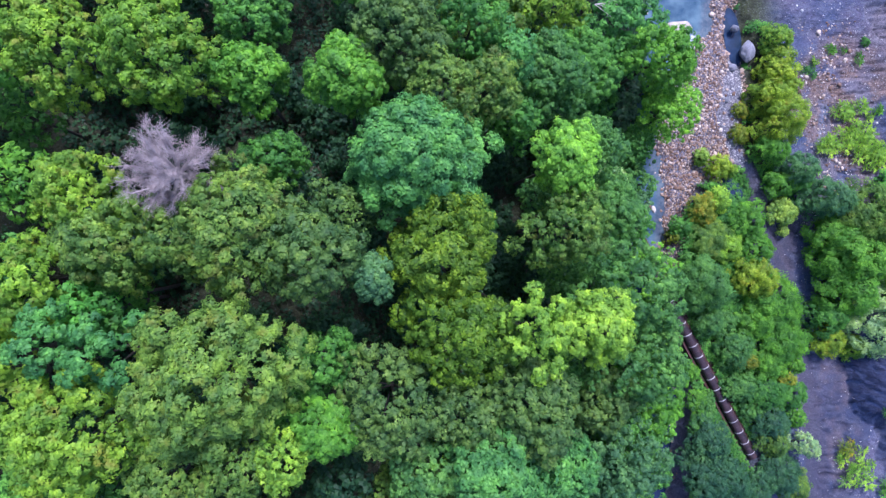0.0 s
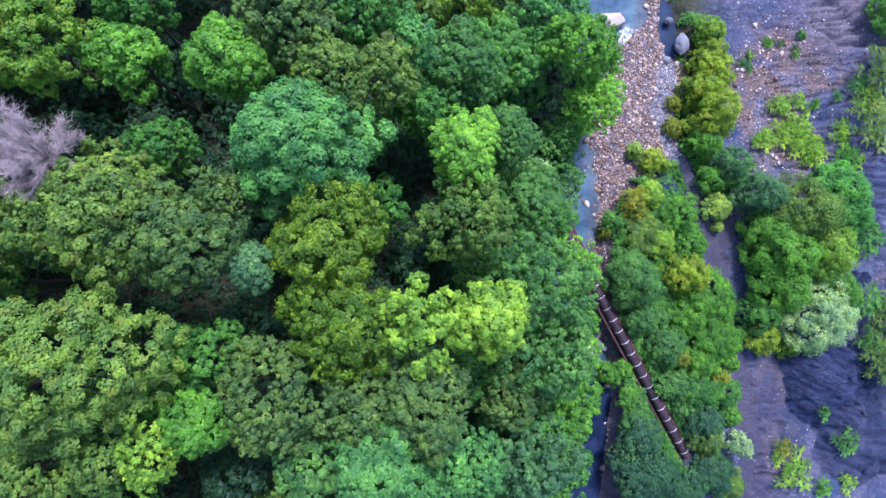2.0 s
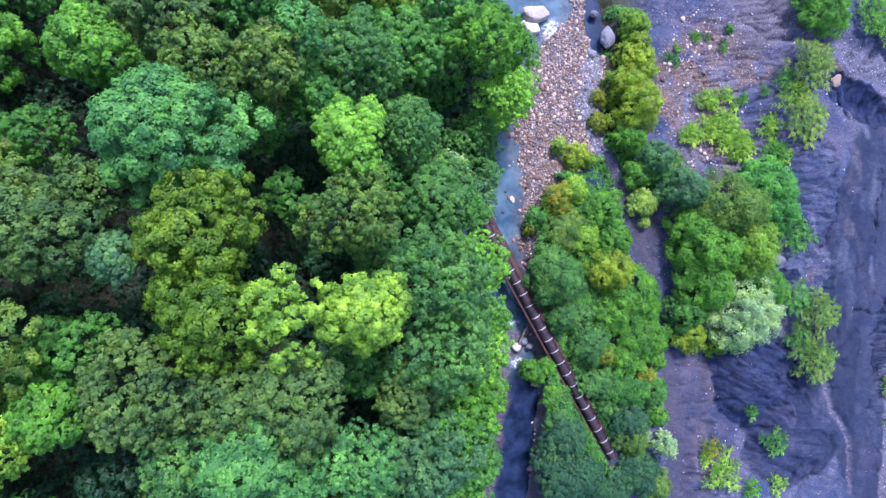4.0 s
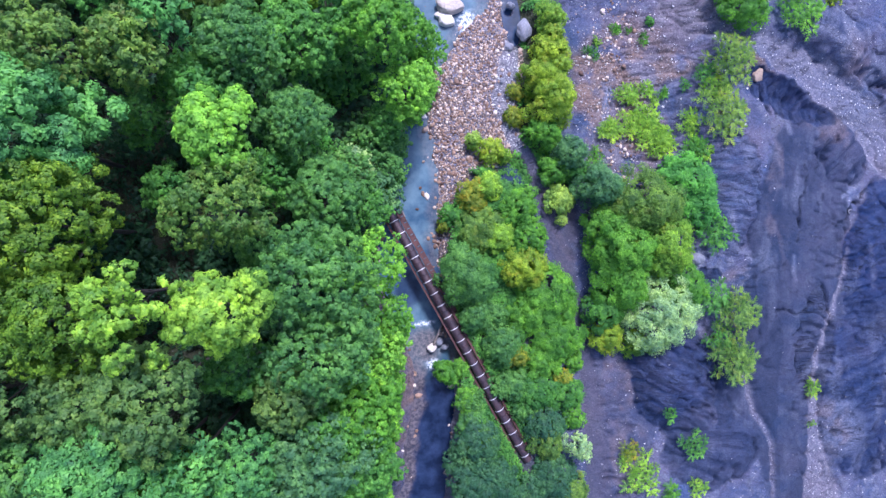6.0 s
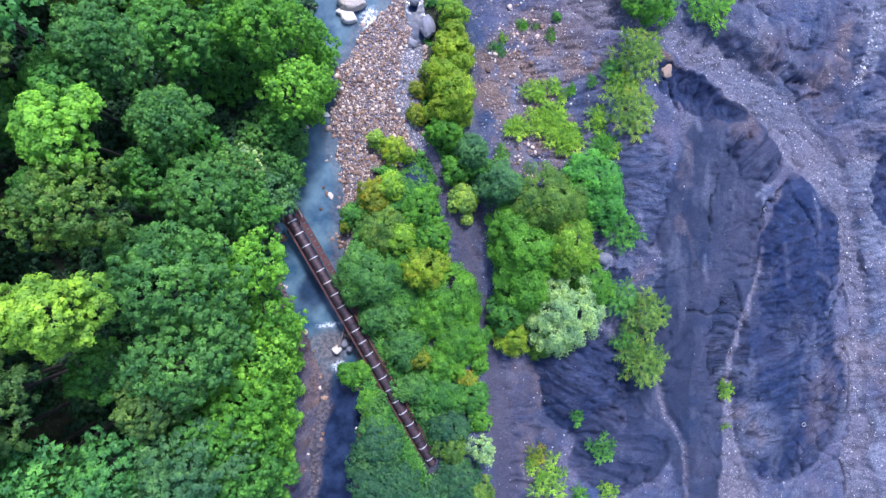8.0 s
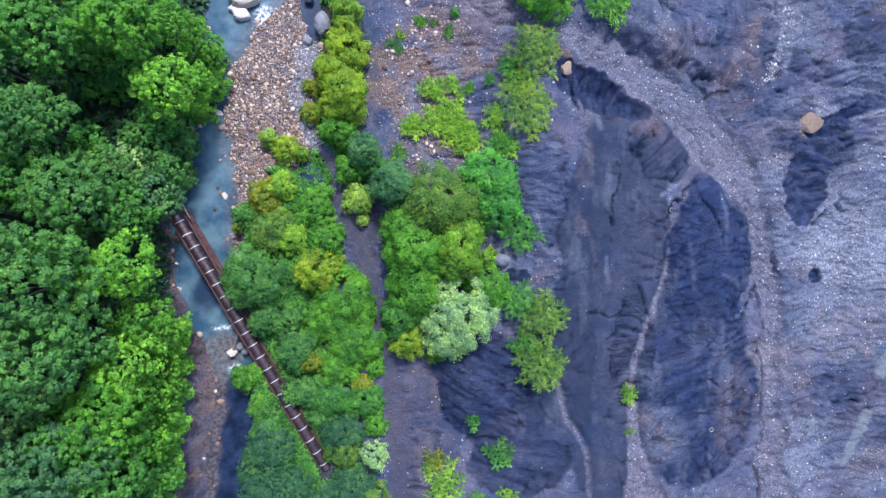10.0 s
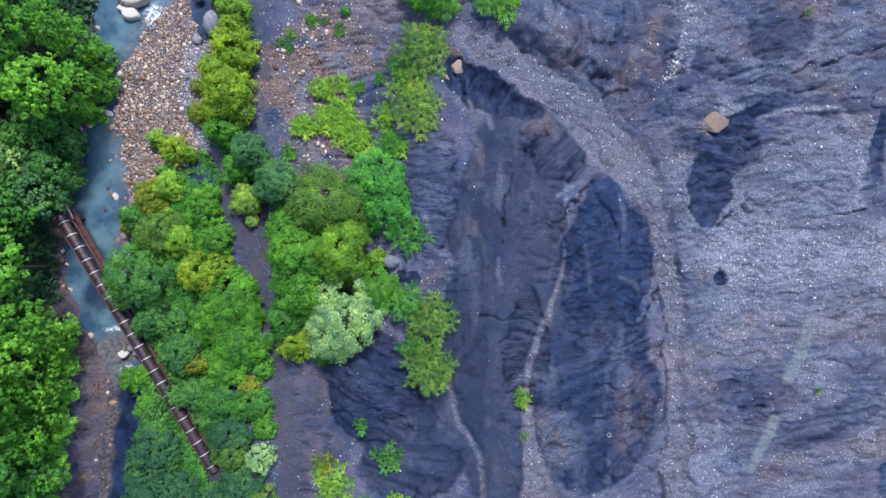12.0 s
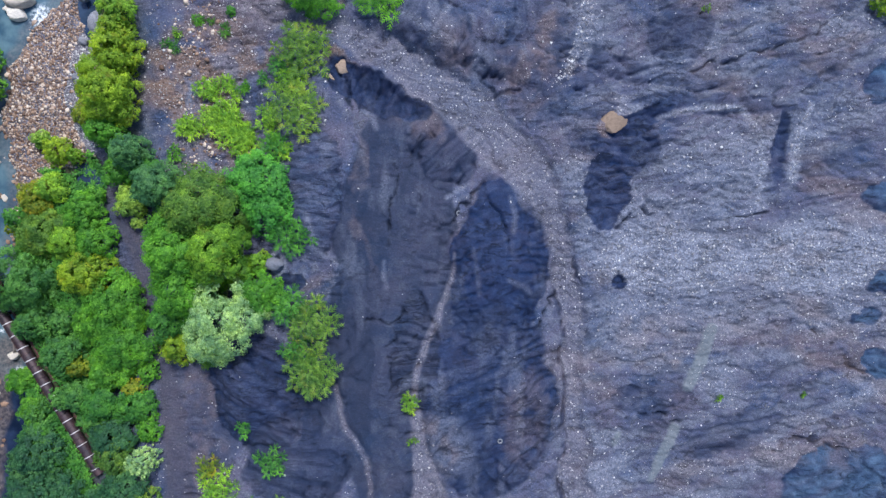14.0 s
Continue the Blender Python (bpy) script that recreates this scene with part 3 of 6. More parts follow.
def rain():
    """Lets rain run down the spoil: how deep its rills have cut, by the water that gathers in them."""
    X, Y = np.meshgrid(RX0 + RSTEP * np.arange(RNX), RY0 + RSTEP * np.arange(RNY))
    z = terrain(X.ravel(), Y.ravel())[0].reshape(RNY, RNX) + 0.05 * (fbm(X / 0.5, Y / 0.5, 91) - 0.5)
    for _ in range(60):  # fill the small hollows so that the water finds its way on
        p = np.pad(z, 1, mode="edge")
        low = np.minimum.reduce([p[a:a + RNY, b:b + RNX] for a in (0, 1, 2) for b in (0, 1, 2) if (a, b) != (1, 1)])
        z = np.maximum(z, low + 0.0004)
    p = np.pad(z, 1, constant_values=1e9)
    steps = [(a, b) for a in (0, 1, 2) for b in (0, 1, 2) if (a, b) != (1, 1)]
    falls = np.stack([(z - p[a:a + RNY, b:b + RNX]) / math.hypot(a - 1, b - 1) for a, b in steps])
    way = falls.argmax(0)
    offset = np.array([(a - 1) * RNX + b - 1 for a, b in steps])
    target = np.where(falls.max(0) > 0, np.arange(RNX * RNY).reshape(RNY, RNX) + offset[way], -1).ravel().tolist()
    flow = [1.0] * (RNX * RNY)
    for k in np.argsort(-z.ravel()).tolist():
        if target[k] >= 0:
            flow[target[k]] += flow[k]
    cut = np.clip((np.log(np.array(flow).reshape(RNY, RNX)) - 2.6) / 3.4, 0, 1.1)
    for share in (0.5, 0.35):
        q = np.pad(cut, 1, mode="edge")
        cut = (1 - share) * cut + share * (q[:-2, 1:-1] + q[2:, 1:-1] + q[1:-1, :-2] + q[1:-1, 2:]) / 4
    steep = np.hypot(*np.gradient(z, RSTEP))
    return cut * (0.25 + 0.75 * smooth(0.04, 0.3, steep)) * 1.5



CRACKS = [[(78.0, 6.1, 0.1), (76.5, 5.0, 0.1), (75.0, 2.4, 0.2), (74.5, 0.8, 0.0)],
          [(78.0, 5.0, 0.0), (79.6, 3.2, 0.1), (79.8, 0.9, 0.1), (80.1, -1.9, -0.1)],
          [(64.4, 15.5, 0.1), (64.4, 13.6, 0.1), (65.1, 12.9, 0.0)],
          [(71.6, 10.4, 0.1), (71.1, 9.2, 0.2), (70.2, 7.6, 0.0)],
          [(84.7, -6.1, 0.0), (84.1, -7.2, 0.1), (83.4, -8.6, 0.0)],
          [(85.3, -4.7, 0.1), (84.7, -5.3, 0.1), (84.8, -6.9, 0.0)],
          [(71.7, -14.1, 0.1), (70.0, -14.8, 0.1), (68.7, -14.9, 0.0)],
          [(71.9, -16.6, 0.1), (70.1, -16.9, 0.1)],
          [(69.2, -14.7, 0.0), (71.4, -11.9, 0.1)],
          [(77.0, -14.7, 0.1), (79.2, -14.2, 0.1), (80.6, -15.0, 0.1)],
          [(78.1, -18.1, 0.1), (79.5, -17.2, 0.1), (80.6, -17.5, 0.0)],
          [(69.3, 7.9, 0.0), (68.9, 5.1, 0.1), (68.5, 1.8, 0.1), (68.2, -0.4, 0.0)],
          [(66.3, -7.8, 0.1), (67.5, -7.1, 0.1), (68.9, -7.6, 0.1), (69.8, -6.8, 0.1), (71.6, -7.2, 0.1)],
          [(68.6, -9.8, 0.1), (70.3, -9.5, 0.1), (71.8, -8.6, 0.1)],
          [(68.6, -11.3, 0.1), (71.1, -11.4, 0.0)],
          [(68.7, -14.1, 0.1), (70.8, -12.7, 0.1)],
          [(63.5, 17.1, 0.1), (64.5, 13.8, 0.2), (65.7, 12.8, 0.1)],
          [(72.8, 11.6, 0.1), (71.5, 9.3, 0.1), (70.7, 7.9, 0.1)],
          [(91.6, 1.8, 0.1), (93.9, 3.8, 0.1), (96.8, 3.1, 0.0)],
          [(100.6, 2.7, 0.0), (103.3, 2.9, 0.1), (106.3, 3.5, 0.1)],
          [(110.3, -7.8, 0.1), (112.4, -9.5, 0.2), (114.9, -11.6, 0.2), (117.9, -12.4, 0.2), (121.0, -13.0, 0.2)],
          [(94.7, -17.4, 0.1), (96.7, -17.0, 0.2), (98.5, -18.0, 0.1)],
          [(87.5, -0.2, 0.0), (87.8, -3.0, 0.1), (88.3, -4.4, 0.0)],
          [(77.3, 15.8, 0.1), (78.9, 15.0, 0.2), (81.2, 15.4, 0.1)],
          [(97.3, 17.5, 0.1), (102.6, 18.8, 0.1), (110.3, 21.4, 0.1)],
          [(107.7, -20.7, 0.1), (109.5, -19.0, 0.2), (114.3, -20.2, 0.2), (118.0, -23.2, 0.2)],
          [(55.2, -16.2, 0.1), (57.3, -17.0, 0.1), (59.5, -17.8, 0.1)],
          [(53.6, -12.9, 0.1), (56.8, -14.5, 0.1), (59.5, -15.4, 0.1)]]
STREAKS = [([(49.4, 19.6, 0.15), (48.2, 15.8, 0.3), (46.9, 11.6, 0.2)], 0.3),
           ([(95.6, 13.1, 0.1), (99.7, 14.1, 0.2), (103.2, 13.7, 0.2), (105.0, 11.4, 0.2), (105.4, 8.0, 0.3), (105.0, 4.3, 0.2)], 0.95),
           ([(109.6, 14.1, 0.2), (108.6, 11.5, 0.4), (108.3, 6.9, 0.4)], 0.95),
           ([(49.2, 18.3, 0.2), (48.8, 15.0, 0.3), (48.0, 11.3, 0.2)], 0.6),
           ([(80.4, 4.8, 0.1), (80.9, 3.1, 0.2), (80.6, 1.4, 0.1)], 0.22),
           ([(76.7, -0.3, 0.0), (77.1, -3.1, 0.1), (77.3, -4.7, 0.1)], 0.15),
           ([(80.2, -3.3, 0.1), (81.9, -4.1, 0.2), (83.0, -5.2, 0.1)], 0.2),
           ([(68.0, -1.6, 0.0), (67.9, -3.1, 0.1), (68.3, -4.2, 0.0)], 0.3),
           ([(87.9, 24.6, 0.4), (87.4, 21.2, 0.5), (86.0, 17.2, 0.4)], 0.7),
           ([(66.0, 12.8, 0.2), (66.8, 12.1, 0.2), (67.2, 11.1, 0.1)], 0.35),
           ([(75.7, 5.8, 0.2), (74.0, 4.7, 0.1)], 0.5),
           ([(68.9, 22.2, 0.2), (71.1, 20.9, 0.3), (74.4, 19.4, 0.3)], 0.4),
           ([(72.2, 19.3, 0.1), (73.9, 22.9, 0.3)], 0.4),
           ([(63.9, -2.0, 0.0), (61.5, -0.7, 0.3), (60.7, 2.8, 0.2)], 0.35)]
SLABS = [[(101.1, -8.2, 0.55), (100.2, -11.5, 0.6), (99.0, -14.3, 0.5)], [(98.0, -18.6, 0.5), (96.9, -21.4, 0.55), (95.7, -24.3, 0.3)], [(91.9, -20.4, 0.35), (92.2, -19.4, 0.3)]]
POOLS = [(38.7, 6.4, 1.5, 0.9, -40, 0.00), (38.6, 23.2, 0.8, 2.6, 8, 0.10)]
HEAPS = [(63.2, -14.5, 3.6, 9.5, 0, 0.0, 85, 3.0, 0.02, 0.95, 0.2, 0),
         (50.2, -19.0, 3.4, 10.5, 0, 0.0, 80, 2.0, 0.03, 0.55, 0.25, 0),
         (69.2, -7.0, 6.1, 23.2, 0, 0.5, 85, 5, 0, 0.95, 0.12, 0),
         (61.2, 4.5, 3.0, 6.6, 0, 1, 2, 0.6, 0.1, 0.55, 0.8, 0.25),
         (55.7, -14.5, 4.7, 5.8, 20, 1.9, -32, 1.1, 0.2, 1.05, 0.75, 0.3),
         (59.5, -21.1, 5.0, 5.0, 0, 1, -20, 1.6, 0.1, 0.85, 0.35, 0.15),
         (67.2, 14.5, 5.5, 1.9, -24, -1.2, 75, 0.6, 0.16, 1.1, 0.8, 0),
         (74.0, 9.7, 4.1, 3.3, -40, 0.9, 50, 1.2, 0.12, 0.85, 0.3, 0),
         (79.7, -1.9, 5.1, 8.8, -6, 2, 20, 0.9, 0.07, 1.15, 1.3, 0.06),
         (78.7, -15.8, 6.9, 10.5, 0, 1.6, 25, 0.9, 0.12, 1.0, 0.8, 0.12),
         (71.1, -10.3, 2.5, 6.1, 0, 0.3, 10, 1.4, 0.2, 0.9, 0.2, 0.5),
         (92.1, 9.9, 3.4, 2.8, 0, -0.4, 5, 0.8, 0.08, 0.8, 1.1, 0.1),
         (90.3, 5.5, 2.4, 4.0, 0, -0.8, 5, 0.8, 0.08, 1.05, 1.3, 0.15),
         (93.5, 12.6, 3.3, 1.3, 20, -0.4, 0, 1, 0.1, 1.1, 1.1, 0),
         (72.2, 21.2, 4.4, 3.3, -20, 1.5, 60, 1.4, 0.12, 0.6, 0.5, 0.1),
         (80.0, 18.1, 6.1, 2.2, -15, 1, 75, 1, 0.12, 0.55, 0.5, 0.1),
         (107.2, 9.8, 0.9, 4.0, 0, -0.4, 90, 2, 0.05, 0.8, 0.9, 0),
         (116.8, 16.3, 2.5, 2.2, 0, 0.3, 0, 2, 0.1, 0.95, 1, 0),
         (118.1, 4.7, 3.6, 1.5, -15, 0.8, 0, 2, 0.1, 1.05, 1.2, 0),
         (118.8, -3.4, 3.3, 1.8, 0, 0.8, 0, 2, 0.1, 1.15, 1.3, 0),
         (114.4, -23.7, 6.3, 4.0, 10, 0.7, 35, 1.6, 0.14, 1, 1, 0.2),
         (118.2, -11.6, 3.3, 1.4, -25, -0.5, 0, 1.5, 0.1, 1.05, 1, 0),
         (93.2, 18.0, 8.8, 1.2, -12, 0.4, 15, 1.2, 0.3, 0.5, 1, 0),
         (100.3, 14.2, 8.3, 1.0, -4, 0.3, 10, 1.2, 0.2, 0.55, 1, 0),
         (92.1, -3.3, 0.9, 0.7, 0, -0.4, 0, 1, 0.05, 1.15, 1.1, 0),
         (115.4, -6.6, 1.4, 0.8, 25, -0.3, 0, 1, 0.05, 1.05, 1, 0),
         (88.0, 13.9, 2.8, 4.4, 10, 0, 0, 1, 0.1, 0.5, 1, 0),
         (83.5, 14.9, 3.3, 3.0, 0, 0.2, 40, 1.2, 0.1, 0.5, 0.7, 0.2),
         (85.7, 16.6, 2.2, 1.4, -20, 0.2, 40, 1.2, 0.1, 0.6, 1, 0),
         (77.3, 16.9, 2.5, 1.0, -35, -0.4, 60, 0.8, 0.2, 0.8, 0.6, 0),
         (97.2, 21.5, 3.3, 2.8, 30, 0.4, 30, 2, 0.1, 0.6, 0.5, 0.1),
         (83.4, 21.0, 3.9, 4.4, 0, 0.4, 60, 1.5, 0.1, 0.55, 0.5, 0.1),
         (95.2, -15.7, 3.9, 1.7, 0, 0.2, 10, 1.5, 0.1, 0.55, 0.5, 0.1),
         (103.5, -18.9, 5.0, 2.2, 25, 0.3, 20, 1.5, 0.1, 0.55, 0.5, 0.1),
         (58.3, -3.7, 1.9, 1.4, 0, -0.2, 0, 1, 0.05, 1.1, 0.5, 0.1)]
PALE = [(97.4, -1.2, 9.9, 4.4, -5, 0.95),
        (111.1, -0.6, 9.4, 4.4, 5, 0.95),
        (94.6, -6.9, 6.1, 3.3, 0, 0.55),
        (92.1, -20.2, 0.7, 1.0, 0, 0.7),
        (89.3, 4.3, 2.2, 3.3, 20, 0.6),
        (88.3, -21.0, 2.2, 5.0, 0, 0.5),
        (103.4, -5.2, 12.1, 2.2, 0, 0.5),
        (88.0, 21.2, 0.8, 3.9, -8, 0.6),
        (74.2, -20.2, 3.3, 3.9, 30, 0.3),
        (72.8, 22.3, 0.9, 2.8, 20, 0.35),
        (57.5, -1.8, 0.9, 0.8, 0, 0.8),
        (117.9, -5.7, 1.7, 2.2, 0, 0.6),
        (52.8, 17.0, 3.3, 3.3, 0, 0.3)]
TAN = [(84.4, 22.0, 1.3, 3.6, -15, 0.4),
       (82.0, 16.8, 1.8, 2.8, -35, 0.4),
       (90.9, 12.5, 1.7, 1.4, -20, 0.6),
       (73.9, 18.8, 2.2, 3.3, 0, 0.25),
       (81.8, 16.5, 3.3, 3.3, 0, 0.3),
       (72.3, 11.0, 1.7, 1.8, 40, 0.3),
       (77.1, 0.8, 0.7, 6.6, 0, 0.16),
       (81.8, -18.1, 3.3, 6.6, 0, 0.2),
       (73.1, -20.2, 2.2, 3.3, 20, 0.3),
       (65.8, 5.6, 0.7, 8.8, 4, 0.2),
       (85.8, 10.5, 3.3, 3.3, 0, 0.15),
       (98.7, -9.2, 8.3, 2.8, 0, 0.22),
       (111.9, -19.1, 5.0, 3.3, 0, 0.22),
       (61.5, -7.0, 2.2, 2.8, 0, 0.22),
       (63.5, 17.2, 1.4, 0.8, 0, 0.8),
       (62.9, 22.8, 2.5, 1.1, 0, 0.8),
       (47.1, 16.6, 2.8, 5.2, 12, 0.95),
       (49.9, 17.2, 4.7, 6.6, 10, 0.9),
       (52.9, 5.4, 2.2, 1.7, 0, 0.5),
       (53.4, 10.9, 2.2, 2.2, 0, 0.5),
       (47.6, 12.3, 1.9, 3.3, 15, 0.7),
       (54.7, 17.9, 1.9, 1.7, 0, 0.8),
       (52.4, 7.9, 2.2, 1.4, 0, 0.6),
       (60.4, -3.7, 2.2, 1.1, 0, 0.35),
       (50.2, -15.0, 3.2, 4.6, 0, 0.3),
       (50.4, -23.0, 3.2, 5.0, 0, 0.3),
       (51.5, 19.5, 4.2, 4.0, 20, 0.65),
       (53.3, 17.3, 2.2, 2.2, 0, 0.75),
       (46.6, 15.4, 1.6, 5.0, 12, 0.8),
       (52.2, 8.3, 1.6, 2.0, 0, 0.8),
       (97.5, -12.3, 1.4, 0.8, -10, 0.4),
       (84.9, 17.4, 1.1, 0.8, 0, 0.4),
       (109.1, 19.6, 7.2, 0.7, 12, 0.3),
       (112.4, -10.4, 5.0, 3.3, 0, 0.35),
       (47.7, 7.0, 1.7, 1.7, 0, 0.3),
       (94.6, -10.3, 3.3, 2.8, 0, 0.25)]


RILLS.append(rain())


def spaced(parts):
    """Grid lines: (from, to, step) after one another."""
    return np.concatenate([np.arange(a, b, s) for a, b, s in parts])


GROUND = ground_material()
gx = spaced([(-700, -100, 60), (-100, -40, 6), (-40, 20, 0.8), (20, 48, 0.22), (48, 60, 0.14), (60, 88, 0.105), (88, 124, 0.18), (124, 150, 2), (150, 901, 50)])
gy = spaced([(-700, -100, 60), (-100, -40, 6), (-40, -27, 0.5), (-27, 20, 0.125), (20, 27, 0.16), (27, 40, 0.5), (40, 100, 6), (100, 701, 60)])
GX, GY = np.meshgrid(gx, gy)
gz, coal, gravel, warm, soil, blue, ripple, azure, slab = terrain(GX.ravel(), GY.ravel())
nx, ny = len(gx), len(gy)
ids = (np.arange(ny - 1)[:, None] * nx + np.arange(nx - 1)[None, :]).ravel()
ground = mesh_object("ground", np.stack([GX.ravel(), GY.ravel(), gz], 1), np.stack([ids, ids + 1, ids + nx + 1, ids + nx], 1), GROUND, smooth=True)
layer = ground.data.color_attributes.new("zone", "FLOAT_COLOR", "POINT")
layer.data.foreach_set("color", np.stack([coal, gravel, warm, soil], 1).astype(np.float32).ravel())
layer = ground.data.color_attributes.new("tint", "FLOAT_COLOR", "POINT")
layer.data.foreach_set("color", np.stack([blue, ripple, slab, azure], 1).astype(np.float32).ravel())
tagged(ground, "eroded grey-blue coal spoil, gravel and dark earth beside a river", "ground", kind="structure")



def height(x, y):
    """Height of the ground sheet at one place."""
    i, j = (int(np.clip(np.searchsorted(g, q) - 1, 0, len(g) - 2)) for g, q in ((gx, x), (gy, y)))
    u, v = (x - gx[i]) / (gx[i + 1] - gx[i]), (y - gy[j]) / (gy[j + 1] - gy[j])
    k = j * nx + i
    return float((gz[k] * (1 - u) + gz[k + 1] * u) * (1 - v) + (gz[k + nx] * (1 - u) + gz[k + nx + 1] * u) * v)


WATER = water_material()
wy = np.arange(-60, 60.1, 0.25)
wu = np.linspace(0, 1, 25)
WL, WR = bank_left(wy) - 1.6, bank_right(wy) + 1.0
wxs = WL[:, None] + (WR - WL)[:, None] * wu[None, :]
wverts = np.stack([wxs, np.repeat(wy[:, None], 25, 1), np.repeat(water_level(wy)[:, None], 25, 1)], 2).reshape(-1, 3)
ids = (np.arange(len(wy) - 1)[:, None] * 25 + np.arange(24)[None, :]).ravel()
water = mesh_object("water", wverts, np.stack([ids, ids + 1, ids + 26, ids + 25], 1), WATER, smooth=True)
foam = water.data.color_attributes.new("foam", "FLOAT_COLOR", "POINT")
fx, fy = wverts[:, 0], wverts[:, 1]
white = np.zeros(len(wverts))
for cx, cy, rx, ry, turn in [(33.9, 22.2, 1.0, 1.5, -20), (29.9, -8.9, 1.5, 0.22, 5), (31.0, -13.2, 0.9, 0.7, 0), (31.4, -14.2, 0.5, 0.5, 0)]:
    white = np.maximum(white, 1 - smooth(0.4, 1.1, oval(fx, fy, cx, cy, rx, ry, turn)))
fleck = 2.4 * (fbm(fx / 2, fy / 2, 95) - 0.5)
deep = 1 - smooth(-15.5, -12.5, fy + fleck)
# two darker patches beside the pipe; the bed is no deeper there
deep = np.maximum(deep, 0.75 * (1 - smooth(0.6, 1.1, oval(fx, fy, 28.2, -5.4, 1.6, 2.6, 0) + 0.3 * fleck)))
deep = np.maximum(deep, 0.6 * (1 - smooth(0.6, 1.1, oval(fx, fy, 31.2, -2.8, 0.8, 2.6, 25) + 0.3 * fleck)))
stony = np.maximum((1 - smooth(0.5, 1.2, oval(fx, fy, 30.0, -11.2, 2.2, 2.2, 0))), 0.8 * (1 - smooth(0.1, 0.9, fx - bank_left(fy) + 0.6 * fleck)) * (fy < -10))
stony = np.maximum(stony, 0.45 * (1 - smooth(0.2, 1.0, bank_right(fy) - fx + 0.5 * fleck)) * (fy > -3))
foam.data.foreach_set("color", np.stack([white, deep, stony, white], 1).astype(np.float32).ravel())
tagged(water, "shallow milky blue-grey river with white riffles over stones", "river", kind="structure")



def pool(cx, cy, rx, ry, turn, level):
    """A small still pool: a sheet that its banks cut off."""
    rings, sides = 4, 28
    a = np.linspace(0, 2 * math.pi, sides, endpoint=False)
    c, s = math.cos(radians(turn)), math.sin(radians(turn))
    u, v = np.concatenate([np.outer(np.linspace(0.05, 1.25, rings), f(a)).ravel()[None] * r for f, r in ((np.cos, rx), (np.sin, ry))])
    verts = np.stack([cx + u * c - v * s, cy + u * s + v * c, np.full(len(u), level)], 1)
    i, k = np.meshgrid(np.arange(rings - 1), np.arange(sides), indexing="ij")
    n = (k + 1) % sides
    ob = mesh_object("pool", verts, np.stack([i * sides + k, (i + 1) * sides + k, (i + 1) * sides + n, i * sides + n], 2).reshape(-1, 4), WATER, smooth=True)
    layer = ob.data.color_attributes.new("foam", "FLOAT_COLOR", "POINT")
    layer.data.foreach_set("color", np.tile([0.0, 0.85, 0.0, 0.0], len(verts)).astype(np.float32))
    return tagged(ob, "small dark blue pool among gravel and bushes", "pool", kind="structure")


for place in POOLS:
    pool(*place)

# ---------------------------------------------------------------- plants
RNG = np.random.default_rng(7)


def tufts(centres, radii, per, share=0.37):
    """Breaks each lobe of a crown into smaller tufts over its upper side."""
    n = len(radii) * per
    turn_no = np.tile(np.arange(per), len(radii)) + 0.5
    up = np.clip(1 - 1.3 * turn_no / per + RNG.normal(0, 0.25, n), -0.4, 1)
    turn = 2.39996 * turn_no + np.repeat(RNG.uniform(0, 2 * math.pi, len(radii)), per) + RNG.normal(0, 0.7, n)
    flat = np.sqrt(1 - up ** 2)
    out = np.stack([flat * np.cos(turn), flat * np.sin(turn), up], 1)
    big = np.repeat(np.asarray(radii), per)
    pos = np.repeat(np.asarray(centres), per, 0) + out * (big * RNG.uniform(0.7, 1.12, n))[:, None]
    return pos, big * share * RNG.uniform(0.7, 1.25, n), out


def leaves(centres, radii, facing, length, cover, flat=0.2, low=-0.15, inside=(), slim=0.38):
    """Pointed leaf sprays strewn over the outsides of a heap of tufts; those deep inside a lobe are left out."""
    centres, radii = np.asarray(centres), np.asarray(radii)
    count = np.maximum((cover * math.pi * radii ** 2 * (1 - low) / (slim * length * length)).astype(int), 3)
    which = np.repeat(np.arange(len(radii)), count)
    n = len(which)
    up = RNG.uniform(low, 1, n)
    turn = RNG.uniform(0, 2 * math.pi, n)
    level = np.sqrt(1 - up ** 2)
    out = np.stack([level * np.cos(turn), level * np.sin(turn), up], 1)
    pos = centres[which] + out * (radii[which] * RNG.uniform(0.55, 1.2, n))[:, None]
    keep = np.ones(n, bool)
    for c, r in inside:
        keep &= ((pos - c) ** 2).sum(1) > (0.7 * r) ** 2
    face = out if facing is None else 0.7 * out + 0.5 * facing[which]
    pos, out, face = pos[keep], out[keep], face[keep]
    n = len(pos)
    normal = face * (1 - flat) + np.array([0, 0, flat]) + RNG.normal(0, 0.15, (n, 3))
    normal /= np.linalg.norm(normal, axis=1)[:, None]
    along = out + RNG.normal(0, 0.7, (n, 3))
    along -= (along * normal).sum(1)[:, None] * normal
    along /= np.linalg.norm(along, axis=1)[:, None] + 1e-9
    side = np.cross(normal, along)
    size = (length * RNG.uniform(0.65, 1.3, n))[:, None]
    base = pos - along * size * 0.45
    wide = size * slim * RNG.uniform(0.75, 1.2, n)[:, None]
    verts = np.stack([base + side * wide, pos + along * size * 0.6, base - side * wide], 1).reshape(-1, 3)
    return verts, np.arange(3 * n).reshape(-1, 3)


